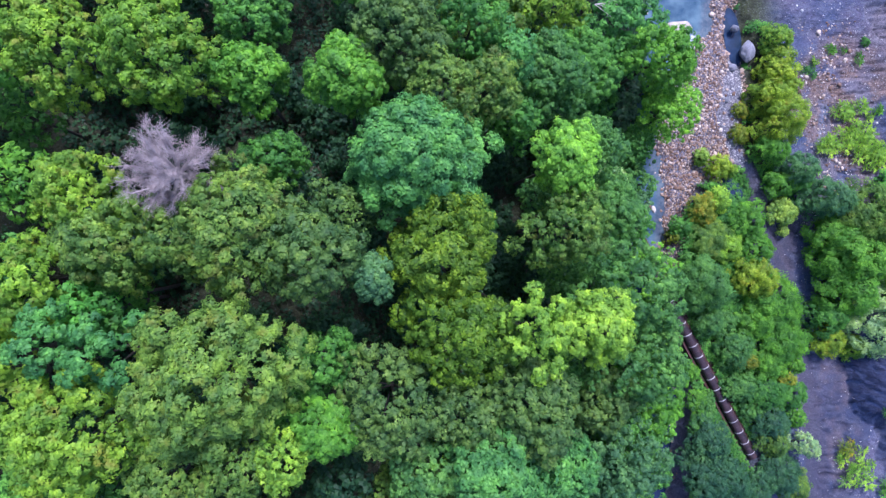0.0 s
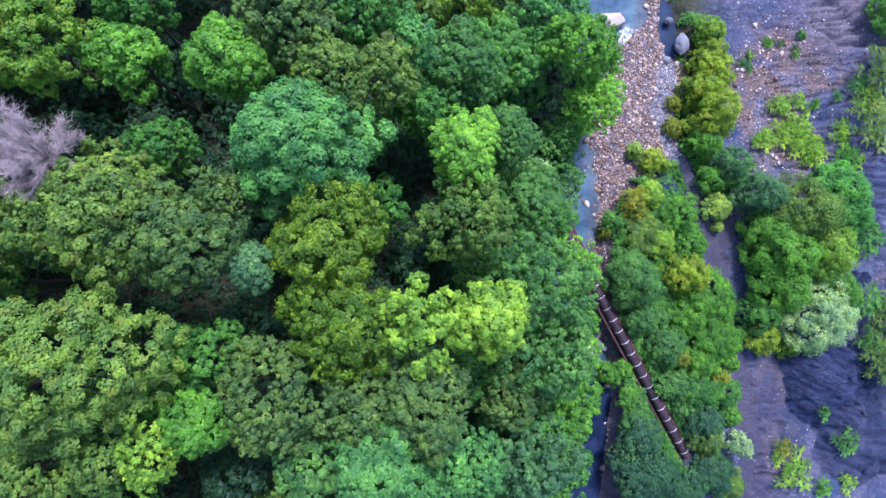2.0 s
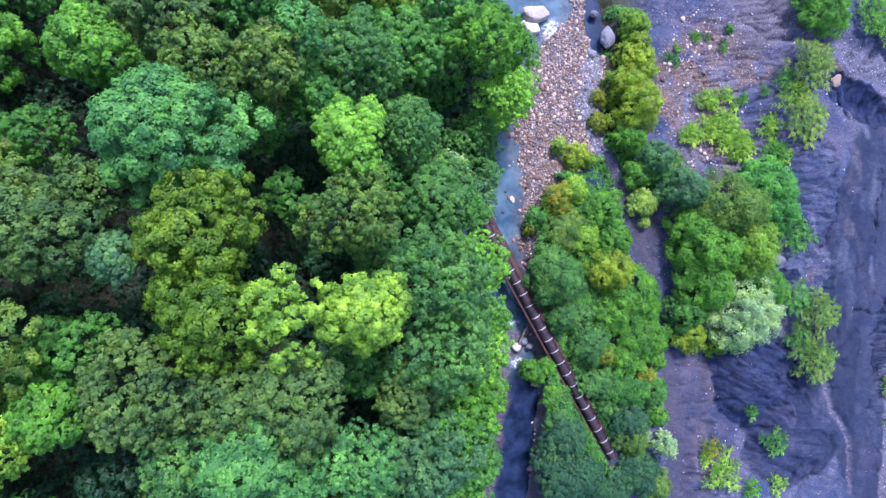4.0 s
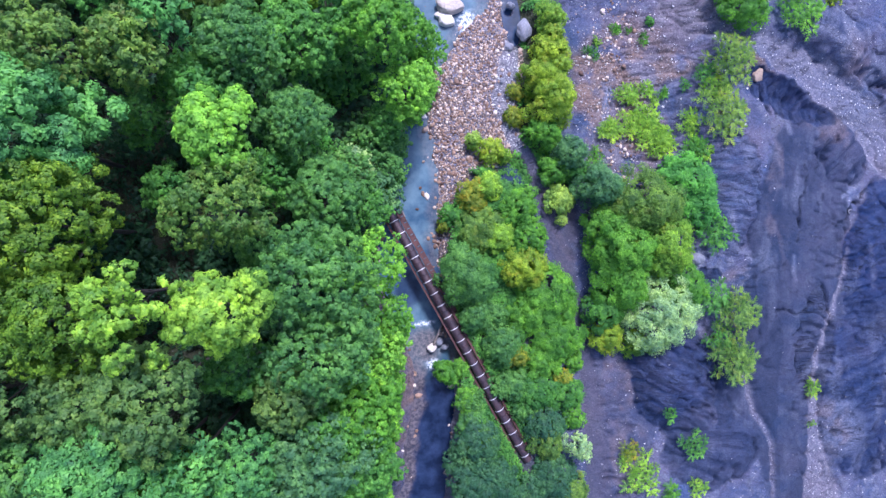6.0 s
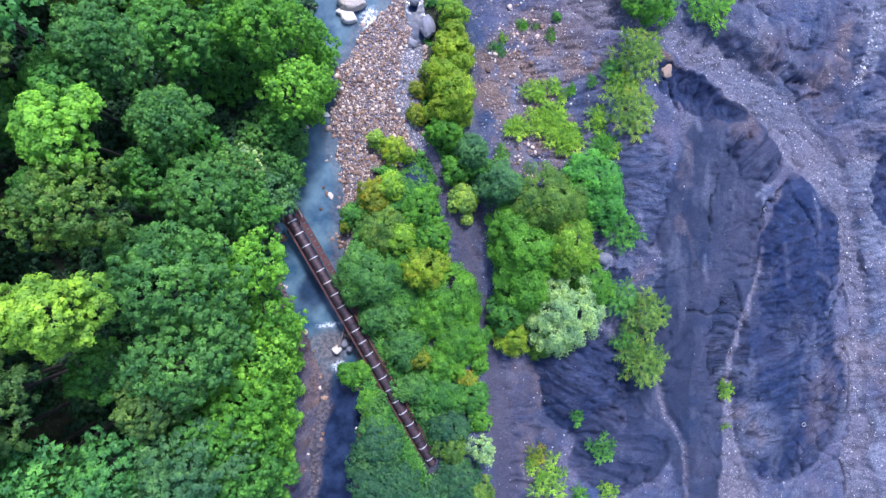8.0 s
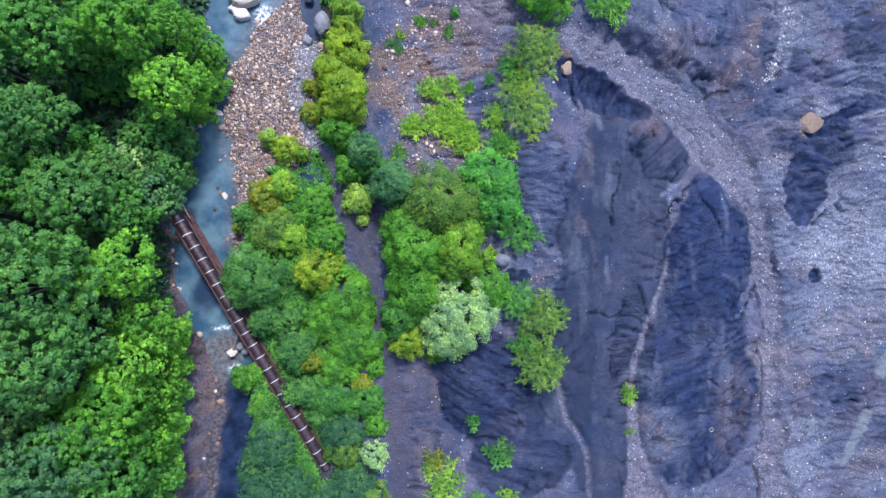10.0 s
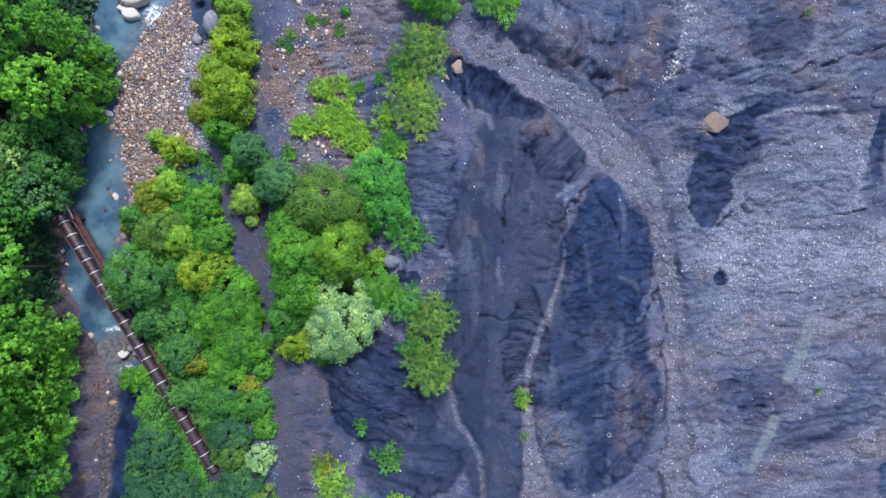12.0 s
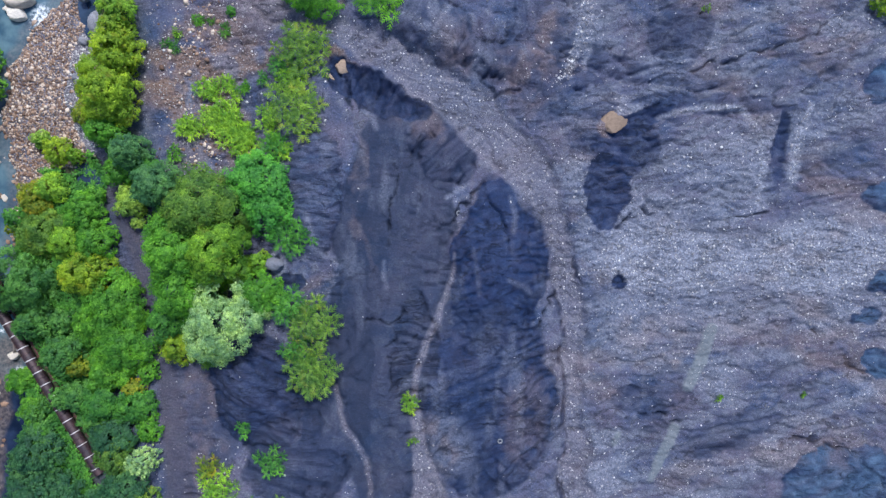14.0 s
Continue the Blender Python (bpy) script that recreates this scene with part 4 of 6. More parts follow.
def whorls(centres, reaches):
    """Stars of drooping shoots, each set with pairs of narrow leaflets."""
    corners = []
    for centre, reach in zip(centres, reaches):
        for ray in range(8):
            a = ray * 0.785 + RNG.uniform(-0.3, 0.3)
            way = np.array([math.cos(a), math.sin(a), RNG.uniform(-0.25, 0.45)])
            cross = np.array([-math.sin(a), math.cos(a), 0.0])
            long = reach * RNG.uniform(0.8, 1.3)
            for k in (0.3, 0.55, 0.8, 1.0):
                for hand in (-1, 1):
                    base = centre + way * long * k - np.array([0, 0, 0.3 * long * k * k])
                    tip = base + (way * 0.6 + cross * hand * (0.95 - 0.5 * k)) * long * 0.5 - np.array([0, 0, 0.04])
                    wide = way * 0.11 * long + np.array([0, 0, 0.02])
                    corners += [base - wide, tip, base + wide]
    return np.array(corners), np.arange(len(corners)).reshape(-1, 3)


def tube_mesh(segments, sides=6):
    """Tapered limbs: each from a to b, thick ra at a and rb at b."""
    verts, faces, k = [], [], 0
    ring = np.linspace(0, 2 * math.pi, sides, endpoint=False)
    for a, b, ra, rb in segments:
        a, b = np.asarray(a, float), np.asarray(b, float)
        d = (b - a) / (np.linalg.norm(b - a) + 1e-9)
        s = np.cross(d, (0.3, 0.9, 0.1) if abs(d[2]) > 0.8 else (0, 0, 1))
        s /= np.linalg.norm(s)
        t = np.cross(d, s)
        circle = np.cos(ring)[:, None] * s + np.sin(ring)[:, None] * t
        verts += [a + circle * ra, b + circle * rb]
        for i in range(sides):
            j = (i + 1) % sides
            faces.append((k + i, k + j, k + sides + j, k + sides + i))
        k += 2 * sides
    return np.concatenate(verts), np.array(faces)


STYLE = {  # lobe size over crown radius, lobes, tufts a lobe, leaf length, cover, spread of lobes
    "broad": (0.25, 46, 15, 0.23, 2.5, 0.2),
    "oak": (0.19, 80, 9, 0.215, 2.2, 0.25),
    "feather": (0.15, 105, 7, 0.2, 2.0, 0.3),
    "tuft": (0.17, 24, 12, 0.23, 2.6, 0.36),
    "plain": (0.26, 40, 9, 0.34, 1.35, 0.26),
    "far": (0.34, 20, 4, 0.55, 0.7, 0.2),
}


def crown_lobes(radius, depth, lobe, n, spread):
    """Lobes over a dome of that radius and depth, its outline uneven."""
    k = np.arange(n) + 0.5
    upper = int(0.64 * n)  # the top evenly over the plan, the rest round the flanks
    up = np.where(k < upper, np.sqrt(np.clip(1 - (k / upper) * 0.96, 0, 1)), 0.2 - 0.65 * (k - upper) / max(n - upper, 1))
    turn = k * 2.39996 + RNG.uniform(0, 6.28) + RNG.normal(0, 0.25, n)
    wob = 1 + 0.13 * np.sin(2 * turn + RNG.uniform(0, 6)) + 0.11 * np.sin(3 * turn + RNG.uniform(0, 6))
    flat = np.sqrt(np.clip(1 - up ** 2, 0, 1))
    size = lobe * radius * RNG.uniform(0.65, 1.3, n)
    far = (1 - lobe * 0.75) * wob * RNG.uniform(1 - spread, 1.04, n)
    pos = np.stack([flat * np.cos(turn) * radius * far, flat * np.sin(turn) * radius * far, up * depth * RNG.uniform(1 - spread, 1.08, n)], 1)
    pos[0], size[0] = (0, 0, depth), lobe * radius * 1.25
    return pos, size


def tree(label, tone, style, x, y, top, radius, group=""):
    """A broadleaf tree: trunk with limbs, and a crown of leafy lobes."""
    lobe, n, per, length, cover, spread = STYLE[style]
    ground_z = height(x, y)
    depth = min(radius * 0.95, (top - ground_z) * 0.5)
    mid = top - depth * (1 + lobe * 0.5) - ground_z
    n = max(10, int(n * min(1.0, 0.5 + radius / 9)))
    root = empty("tree", x, y, ground_z, 0)
    pos, size = crown_lobes(radius, depth, lobe, n, spread)
    pos[:, 2] += mid
    v, f = leaves(*tufts(pos, size, per), length, cover, inside=list(zip(pos, size)))
    mesh_object("crown", v, f, LEAF[tone], root)
    r0 = 0.022 * radius + 0.07
    fork = np.array([0, 0, max(mid * 0.75, 1.0)])
    v, f = tube_mesh([((0, 0, -0.4), fork, r0 * 1.4, r0 * 0.8), (fork, (0, 0, mid + depth * 0.5), r0 * 0.8, r0 * 0.25)])
    trunk = mesh_object("trunk", v, f, BARK, root, smooth=True)
    for i in RNG.choice(n, 3 if style == "far" else 6, replace=False):
        knee = fork * 0.85 + pos[i] * 0.4 * (1, 1, 0.3)
        v, f = tube_mesh([(fork * 0.9, knee, r0 * 0.5, r0 * 0.32), (knee, pos[i], r0 * 0.32, r0 * 0.08)])
        mesh_object("limb", v, f, BARK, trunk, smooth=True)
    return tagged(root, label, "tree", group)


def shrub(label, tone, x, y, top, radius, length=0.2, kind="round", cover=1.15):
    """A bush: stems from the ground and a low leafy body."""
    ground_z = height(x, y)
    tall = max(top - ground_z, radius * 0.55, 0.35)
    root = empty("shrub", x, y, ground_z, 0)
    if kind == "round":
        n = max(8, int(13 + 9 * radius))
        pos, size = crown_lobes(radius, tall * 0.7, 0.34, n, 0.25)
        pos[:, 2] = np.maximum(pos[:, 2] + tall * 0.28, size * 0.5)
        v, f = leaves(*tufts(pos, size, 10, 0.36 if tone == "silver" else 0.42), length * 0.85, cover * 1.15, flat=0.3, inside=list(zip(pos, size)))
    else:  # whorls of long narrow leaflets at the ends of shoots
        n = max(3, int(2 + 3.6 * radius ** 1.6))
        turn = np.arange(n) * 2.39996 + RNG.uniform(0, 6)
        lean = np.sqrt((np.arange(n) + 0.5) / n) * RNG.uniform(0.8, 1.1, n)
        pos = np.stack([np.cos(turn) * radius * 0.85 * lean, np.sin(turn) * radius * 0.85 * lean, tall * (1 - 0.5 * lean ** 2) * RNG.uniform(0.8, 1.0, n)], 1)
        v, f = whorls(pos, min(0.36 + 0.12 * radius, 0.6 * radius) * RNG.uniform(0.75, 1.25, n))
    mesh_object("foliage", v, f, LEAF[tone], root)
    for i in RNG.choice(len(pos), min(5, len(pos)), replace=False):
        v, f = tube_mesh([((0, 0, -0.1), pos[i], 0.03 + 0.015 * radius, 0.012)], 5)
        mesh_object("stem", v, f, BARK, root)
    return tagged(root, label, "shrub", "bushes of the bank and the spoil")


def dead_tree(x, y, top, radius):
    """A leafless tree whose fine twigs make a grey-pink haze."""
    ground_z = height(x, y)
    root = empty("dead_tree", x, y, ground_z)
    tall = top - ground_z
    fork = np.array([0, 0, tall - radius * 1.5])
    v, f = tube_mesh([((0, 0, -0.4), fork, 0.34, 0.22)])
    trunk, twigs = mesh_object("trunk", v, f, DEAD, root, "bare pale trunk", smooth=True), []
    for i in range(30):
        a, b = i * 2.39996, math.sqrt((i + 0.5) / 30)
        end = np.array([math.cos(a) * radius * 0.84 * b, math.sin(a) * radius * 0.84 * b, tall - radius * 0.8 * b * b]) * RNG.uniform(0.9, 1.04, 3)
        knee = fork * 0.55 + end * 0.45 + RNG.normal(0, 0.25, 3)
        v, f = tube_mesh([(fork, knee, 0.1, 0.07), (knee, end, 0.07, 0.018)])
        mesh_object("limb", v, f, DEAD, trunk, smooth=True)
        for k in range(26):
            p = knee + (end - knee) * RNG.uniform(0.1, 1)
            q = p + (end - knee) * 0.1 + RNG.normal(0, 0.26, 3)
            twigs.append((p, q, 0.014, 0.007))
            for m in range(14):
                u = p + (q - p) * RNG.uniform(0.1, 1.1)
                twigs.append((u, u + RNG.normal(0, 0.2, 3) + (end - knee) * 0.05, 0.008, 0.004))
    v, f = tube_mesh(twigs, 3)
    mesh_object("twig_haze", v, f, TWIG, root, "haze of fine grey-pink twigs")
    return tagged(root, "leafless dead tree with grey-pink twigs in the wood", "dead tree")


WORDS = {
    "emerald": "cool emerald green", "jade": "fresh jade green", "bright": "bright green", "lime": "pale lime green", "yellow": "yellowish green turning gold",
    "mid": "plain mid green", "pale": "pale yellow-green", "fresh": "light fresh green", "olive": "dull olive green", "grey": "greyish olive green", "deep": "dark olive green", "fine": "soft green fine-leaved",
    "blue": "bluish green", "teal": "dark bluish green", "silver": "silvery white-green", "orange": "orange and yellow turning", "moss": "golden olive", "shade": "shade-darkened green", "spring": "fresh yellow-green",
}
SHAPE = {"broad": "with a rounded lobed crown", "oak": "with a wide crown of small lobes", "feather": "with a soft feathery crown", "tuft": "with loose separate leaf tufts", "plain": "with a dense rounded crown", "far": "with a plain rounded crown"}


def wood(tone, style, *place):
    return tree(f"{WORDS[tone]} tree {SHAPE[style]}", tone, style, *place, group="trees of the riverside wood")


def bush(tone, x, y, top, radius, length=0.2, kind="round", cover=1.15):
    form = "rounded bush" if kind == "round" else "bush of leafy shoots"
    where = "on the grey spoil" if x > 52 else "on the river bank"
    return shrub(f"{WORDS[tone]} {form} {where}", tone, x, y, top, radius, length, kind, cover)


# the wood
wood("yellow", "oak", -19.9, 12.7, 24.0, 3.5)
wood("yellow", "oak", -14.0, 12.5, 24.5, 3.9)
wood("mid", "plain", -24.8, 9.5, 17.0, 2.5)
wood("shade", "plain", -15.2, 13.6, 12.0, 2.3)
wood("bright", "broad", -8.4, 11.6, 22.0, 2.4)
wood("mid", "oak", 20.4, -2.4, 12.0, 2.6)
wood("mid", "oak", -8.5, 15.9, 21.0, 2.9)
wood("bright", "broad", -2.1, 11.3, 22.8, 2.7)
wood("grey", "oak", 1.2, 14.8, 22.5, 3.7)
wood("mid", "oak", 6.8, 16.2, 21.0, 2.7)
wood("emerald", "plain", 9.5, 14.3, 19.0, 2.6)
wood("olive", "feather", 4.3, 10.9, 23.0, 2.8)
wood("yellow", "oak", -18.2, 3.2, 24.0, 3.0)
wood("bright", "plain", -22.5, 4.2, 22.0, 2.4)
wood("mid", "oak", -7.4, 6.5, 19.0, 2.4)
wood("olive", "oak", -8.7, 1.4, 25.2, 4.4)
wood("grey", "oak", -4.2, -0.3, 25.0, 3.4)
wood("olive", "oak", -12.4, 0.4, 24.0, 2.5)
wood("grey", "feather", -2.7, 2.6, 22.0, 2.3)
wood("olive", "oak", -16.4, 0.4, 24.4, 3.3)
wood("yellow", "oak", -21.1, -2.0, 24.0, 3.4)
wood("mid", "plain", -17.3, -3.2, 21.0, 2.7)
wood("emerald", "tuft", -18.7, -5.5, 26.5, 2.8)
wood("emerald", "tuft", -15.9, -6.2, 26.5, 3.3)
wood("jade", "plain", -18.3, -4.1, 23.0, 2.5)
wood("spring", "oak", -9.8, -7.7, 28.3, 5.0)
wood("yellow", "oak", -17.2, -10.6, 27.5, 3.7)
wood("yellow", "oak", -19.7, -10.0, 26.5, 1.9)
wood("mid", "oak", -4.3, -8.0, 20.5, 2.9)
wood("bright", "broad", -3.4, -11.3, 24.5, 2.1)
wood("emerald", "broad", 2.4, 5.9, 24.5, 4.6)
wood("deep", "oak", 4.4, 0.0, 24.0, 4.4)
wood("deep", "oak", 5.5, -5.8, 24.0, 4.0)
wood("blue", "broad", -0.4, -1.8, 23.0, 1.6)
wood("lime", "tuft", 10.3, -5.6, 25.6, 3.1)
wood("lime", "tuft", 9.8, -4.3, 26.0, 2.2)
wood("lime", "broad", 14.9, -5.4, 23.5, 2.9)
wood("fresh", "broad", 13.7, 6.5, 20.5, 2.8)
wood("olive", "feather", 14.0, 1.7, 20.5, 3.8)
wood("mid", "plain", 11.1, 10.5, 15.0, 2.7)
wood("fine", "feather", 14.8, 13.9, 16.0, 3.0)
wood("fine", "feather", 18.6, 8.3, 15.0, 2.6)
wood("grey", "feather", 1.1, -10.5, 24.3, 4.2)
wood("grey", "oak", 10.5, -10.9, 23.8, 3.5)
wood("emerald", "broad", 7.7, -14.9, 23.5, 3.2)
wood("fine", "oak", 3.2, -15.4, 22.0, 2.6)
wood("emerald", "plain", 12.3, -16.2, 20.0, 2.4)
wood("lime", "oak", -5.8, -12.9, 25.0, 2.0)
wood("olive", "feather", -8.4, -12.9, 25.3, 2.9)
wood("olive", "oak", -12.6, -13.8, 25.0, 2.9)
wood("mid", "plain", -21.2, -14.4, 23.0, 2.5)
wood("mid", "plain", -17.5, -15.3, 22.0, 2.6)
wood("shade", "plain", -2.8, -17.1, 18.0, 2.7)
wood("blue", "feather", 20.6, -17.8, 16.0, 4.1)
wood("fine", "feather", 20.7, -9.5, 18.5, 3.9)
wood("mid", "plain", -6.4, -10.5, 22.0, 1.8)
wood("fresh", "feather", 27.6, 12.9, 10.5, 2.9)
wood("bright", "oak", 24.9, 17.0, 13.5, 3.1)
wood("bright", "feather", 28.2, 18.2, 9.0, 2.2)
wood("fine", "feather", 24.6, 9.4, 5.0, 3.0)
wood("silver", "feather", 22.9, 6.8, 5.8, 1.9)
wood("bright", "feather", 25.4, -7.7, 9.5, 3.0)
wood("fresh", "feather", 24.6, -2.6, 11.8, 3.1)
wood("fresh", "feather", 24.7, -10.7, 11.5, 3.2)
wood("bright", "oak", 23.6, -14.4, 13.0, 3.9)
wood("mid", "feather", 21.3, -15.9, 14.0, 3.0)
wood("bright", "feather", 24.7, -17.7, 8.5, 2.6)
wood("grey", "oak", 18.6, -12.4, 16.3, 2.9)
wood("mid", "plain", 18.9, 15.3, 4.0, 3.2)
wood("fine", "oak", 18.0, 9.3, 13.0, 3.0)
wood("fine", "oak", 20.3, 3.3, 12.5, 3.7)
wood("fine", "feather", 20.1, -3.6, 18.9, 4.8)
wood("emerald", "oak", 15.2, -17.6, 17.0, 3.0)
wood("grey", "oak", 6.8, -11.6, 22.5, 3.0)
wood("emerald", "oak", 9.4, -17.0, 21.0, 3.2)
wood("mid", "oak", 14.6, -10.6, 15.0, 2.8)
wood("fine", "oak", 15.6, -1.6, 13.0, 2.6)
wood("mid", "feather", 16.6, 4.6, 12.0, 2.6)
wood("blue", "plain", 19.4, -18.1, 14.0, 3.8)
wood("mid", "oak", 23.2, -19.9, 12.0, 3.1)
wood("fine", "feather", 22.7, -8.0, 15.0, 2.9)
wood("bright", "feather", 25.6, -14.2, 5.0, 2.1)
wood("blue", "feather", 24.8, 4.0, 6.0, 2.7)
wood("mid", "feather", 23.8, 2.2, 8.5, 2.8)
wood("fine", "oak", 13.7, 14.0, 15.5, 3.7)
wood("mid", "oak", 18.0, 16.2, 12.5, 3.5)
wood("mid", "plain", 21.9, 15.5, 3.5, 2.8)
wood("mid", "oak", 21.8, 17.7, 10.0, 2.4)
wood("fine", "feather", 22.1, 5.7, 8.0, 2.8)
wood("jade", "plain", 19.1, 8.6, 5.0, 2.1)
wood("fresh", "feather", 26.0, -8.9, 6.5, 2.5)
wood("fresh", "feather", 25.6, -13.3, 6.5, 2.5)
wood("fresh", "feather", 25.0, -17.6, 6.5, 2.5)
wood("mid", "oak", 25.3, -22.1, 6.0, 2.4)
wood("bright", "feather", 29.2, 17.6, 7.0, 2.2)
wood("fresh", "feather", 28.6, 13.8, 6.5, 2.2)
wood("mid", "feather", 25.6, 10.6, 6.5, 2.0)
wood("fine", "feather", 26.2, 6.4, 5.5, 1.8)
wood("fine", "feather", 37.3, -15.0, 2.6, 1.2)
wood("fine", "feather", 34.6, -16.4, 1.8, 1.4)
wood("fine", "feather", 35.4, -20.5, 2.4, 2.1)
wood("blue", "feather", 34.5, -21.6, 2.6, 1.9)
wood("teal", "oak", 35.9, -23.8, 2.6, 2.4)
wood("olive", "oak", 8.1, 12.0, 20.5, 2.8)
wood("mid", "oak", 10.6, 11.3, 14.5, 2.4)
wood("mid", "oak", 6.9, 9.0, 13.5, 2.4)
wood("fine", "oak", 14.7, 4.6, 10.5, 2.2)
wood("mid", "oak", 8.2, 3.2, 12.0, 2.2)
dead_tree(-12.5, 4.8, 26.2, 3.4)

# understorey between them, its leaf colour darkened in place of canopy shade
for i in range(9):
    for j in range(9):
        ux, uy = -36 + 6.6 * i + RNG.uniform(-2, 2), -28 + 7 * j + RNG.uniform(-2, 2)
        if ux < float(bank_left(np.array([uy]))[0]) - 5:
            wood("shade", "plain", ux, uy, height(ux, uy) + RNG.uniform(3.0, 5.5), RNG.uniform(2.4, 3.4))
# the wood goes on beyond
for i in range(14):
    for j in (-2, -1, 1, 2):
        ux, uy = -52 + 6.2 * i + RNG.uniform(-1.5, 1.5), (15.5 + 8 * abs(j) + RNG.uniform(-2, 2)) * (1 if j > 0 else -1)
        if ux < float(bank_left(np.array([uy]))[0]) - 4:
            wood(("mid", "olive", "emerald", "grey", "yellow")[(i * 3 + j) % 5], "plain" if abs(j) == 1 else "far", ux, uy, height(ux, uy) + (RNG.uniform(14, 18) if ux < 4 else RNG.uniform(9, 12)), RNG.uniform(4, 5.2))
for j in range(7):
    for i in range(3):
        ux, uy = -27 - 8 * i + RNG.uniform(-1.5, 1.5), -25 + 8 * j + RNG.uniform(-2, 2)
        wood(("olive", "mid", "yellow", "emerald")[(i + j) % 4], "far" if i else "plain", ux, uy, height(ux, uy) + RNG.uniform(16, 19), RNG.uniform(4.2, 5.4))

# low growth along the wood's edge of the river
for x, y, top, radius in [(25.9, -9.4, 2.0, 1.7), (26.1, -12.0, 2.2, 1.7), (25.9, -14.6, 2.0, 1.7), (25.7, -17.2, 1.8, 1.7), (25.4, -19.8, 1.9, 1.7), (25.1, -22.6, 1.8, 1.8), (24.6, -25.4, 2.0, 1.9)]:
    bush("fresh", x, y, top, radius)
for tone, x, y, top, radius in [("fresh", 29.5, 15.0, 2.2, 1.6), ("bright", 29.2, 17.6, 2.6, 1.6), ("fresh", 28.0, 12.6, 2.2, 1.6), ("fine", 26.6, 8.6, 1.8, 1.5), ("fine", 26.3, 6.1, 1.6, 1.5), ("fresh", 25.6, 3.9, 1.6, 1.1), ("fine", 26.4, 10.6, 2.4, 1.6)]:
    bush(tone, x, y, top, radius)

# the river bank and the spoil
bush("yellow", 42.2, 22.2, 3.6, 1.7)
bush("moss", 42.3, 18.3, 4.4, 2.0)
bush("moss", 42.6, 17.0, 4.4, 1.4)
bush("moss", 42.0, 13.6, 5.5, 2.6)
bush("moss", 42.2, 20.0, 3.8, 1.7)
bush("moss", 41.3, 15.9, 4.5, 2.1)
bush("orange", 38.8, 14.9, 1.5, 0.9)
bush("orange", 38.7, 12.3, 1.6, 1.1)
bush("bright", 41.5, 10.5, 3.5, 1.9)
bush("blue", 44.0, 8.4, 5.0, 1.8)
bush("bright", 42.8, 6.9, 2.8, 1.6)
bush("pale", 43.5, 3.8, 2.2, 1.5)
bush("pale", 43.8, 2.0, 1.4, 0.7)
bush("yellow", 34.7, 9.8, 1.2, 0.8)
bush("moss", 36.4, 8.8, 1.8, 1.5)
bush("yellow", 37.9, 8.5, 1.5, 0.8)
bush("orange", 34.4, 4.3, 2.0, 1.7)
bush("lime", 36.0, 5.2, 2.2, 1.5)
bush("spring", 35.3, 1.0, 2.0, 2.3)
bush("mid", 32.3, 2.3, 1.2, 1.3)
bush("bright", 39.3, 2.8, 2.4, 2.0)
bush("lime", 37.3, 0.1, 2.0, 1.7)
bush("bright", 40.2, -0.1, 2.4, 2.0)
bush("fine", 33.7, -3.9, 4.8, 2.9)
bush("fine", 34.7, -7.6, 3.0, 1.8)
bush("moss", 39.8, -2.9, 4.0, 2.3)
bush("bright", 42.2, -6.4, 2.4, 3.3)
bush("bright", 40.2, -7.8, 2.2, 2.2)
bush("bright", 43.1, -10.4, 2.4, 2.7)
bush("fine", 37.5, -10.6, 3.0, 2.0)
bush("orange", 39.0, -11.9, 2.8, 1.2)
bush("fine", 37.0, -7.8, 2.0, 1.3)
bush("bright", 41.4, -12.4, 2.2, 2.2)
bush("orange", 31.7, 1.2, 1.0, 0.7)
bush("fine", 38.8, -14.7, 2.2, 1.8)
bush("bright", 32.4, -13.9, 0.6, 1.5)
bush("bright", 34.2, -16.4, 0.8, 1.4)
bush("teal", 35.0, -20.3, 2.6, 2.3)
bush("mid", 35.2, -18.2, 1.4, 1.3)
bush("fine", 34.6, -18.6, 1.4, 1.6)
bush("mid", 36.3, -20.9, 1.5, 1.2)
bush("teal", 35.6, -22.4, 2.0, 1.6)
bush("bright", 33.6, -13.2, 1.0, 1.1)
bush("fine", 40.3, -17.3, 1.8, 1.5)
bush("mid", 41.1, -15.5, 2.4, 2.4)
bush("mid", 44.1, -15.7, 2.2, 1.9)
bush("orange", 43.8, -14.1, 2.3, 1.0)
bush("bright", 45.3, -12.7, 1.8, 1.1)
bush("teal", 41.9, -18.6, 2.2, 2.3)
bush("olive", 42.4, -20.9, 2.6, 1.8)
bush("silver", 45.2, -20.9, 4.0, 1.4)
bush("teal", 37.4, -24.8, 2.2, 2.2)
bush("teal", 34.3, -24.5, 2.4, 2.3)
bush("teal", 43.1, -24.3, 2.4, 2.4)
bush("teal", 35.7, -25.1, 2.0, 2.2)
bush("olive", 44.8, -25.5, 2.2, 1.8)
bush("bright", 45.2, -18.2, 1.6, 1.3)
bush("teal", 40.3, -26.0, 2.0, 2.2)
bush("teal", 33.4, -22.6, 1.2, 1.5)
bush("blue", 46.8, 5.2, 6.0, 2.3)
bush("mid", 45.0, 6.9, 3.0, 1.4)
bush("olive", 51.1, 3.0, 7.0, 3.6)
bush("bright", 49.3, -1.0, 6.4, 3.4)
bush("yellow", 52.6, -0.7, 7.3, 3.2)
bush("bright", 48.6, 1.2, 5.0, 2.6)
bush("jade", 56.1, 5.7, 4.8, 2.8, 0.22)
bush("jade", 57.1, 3.2, 4.6, 2.5, 0.22)
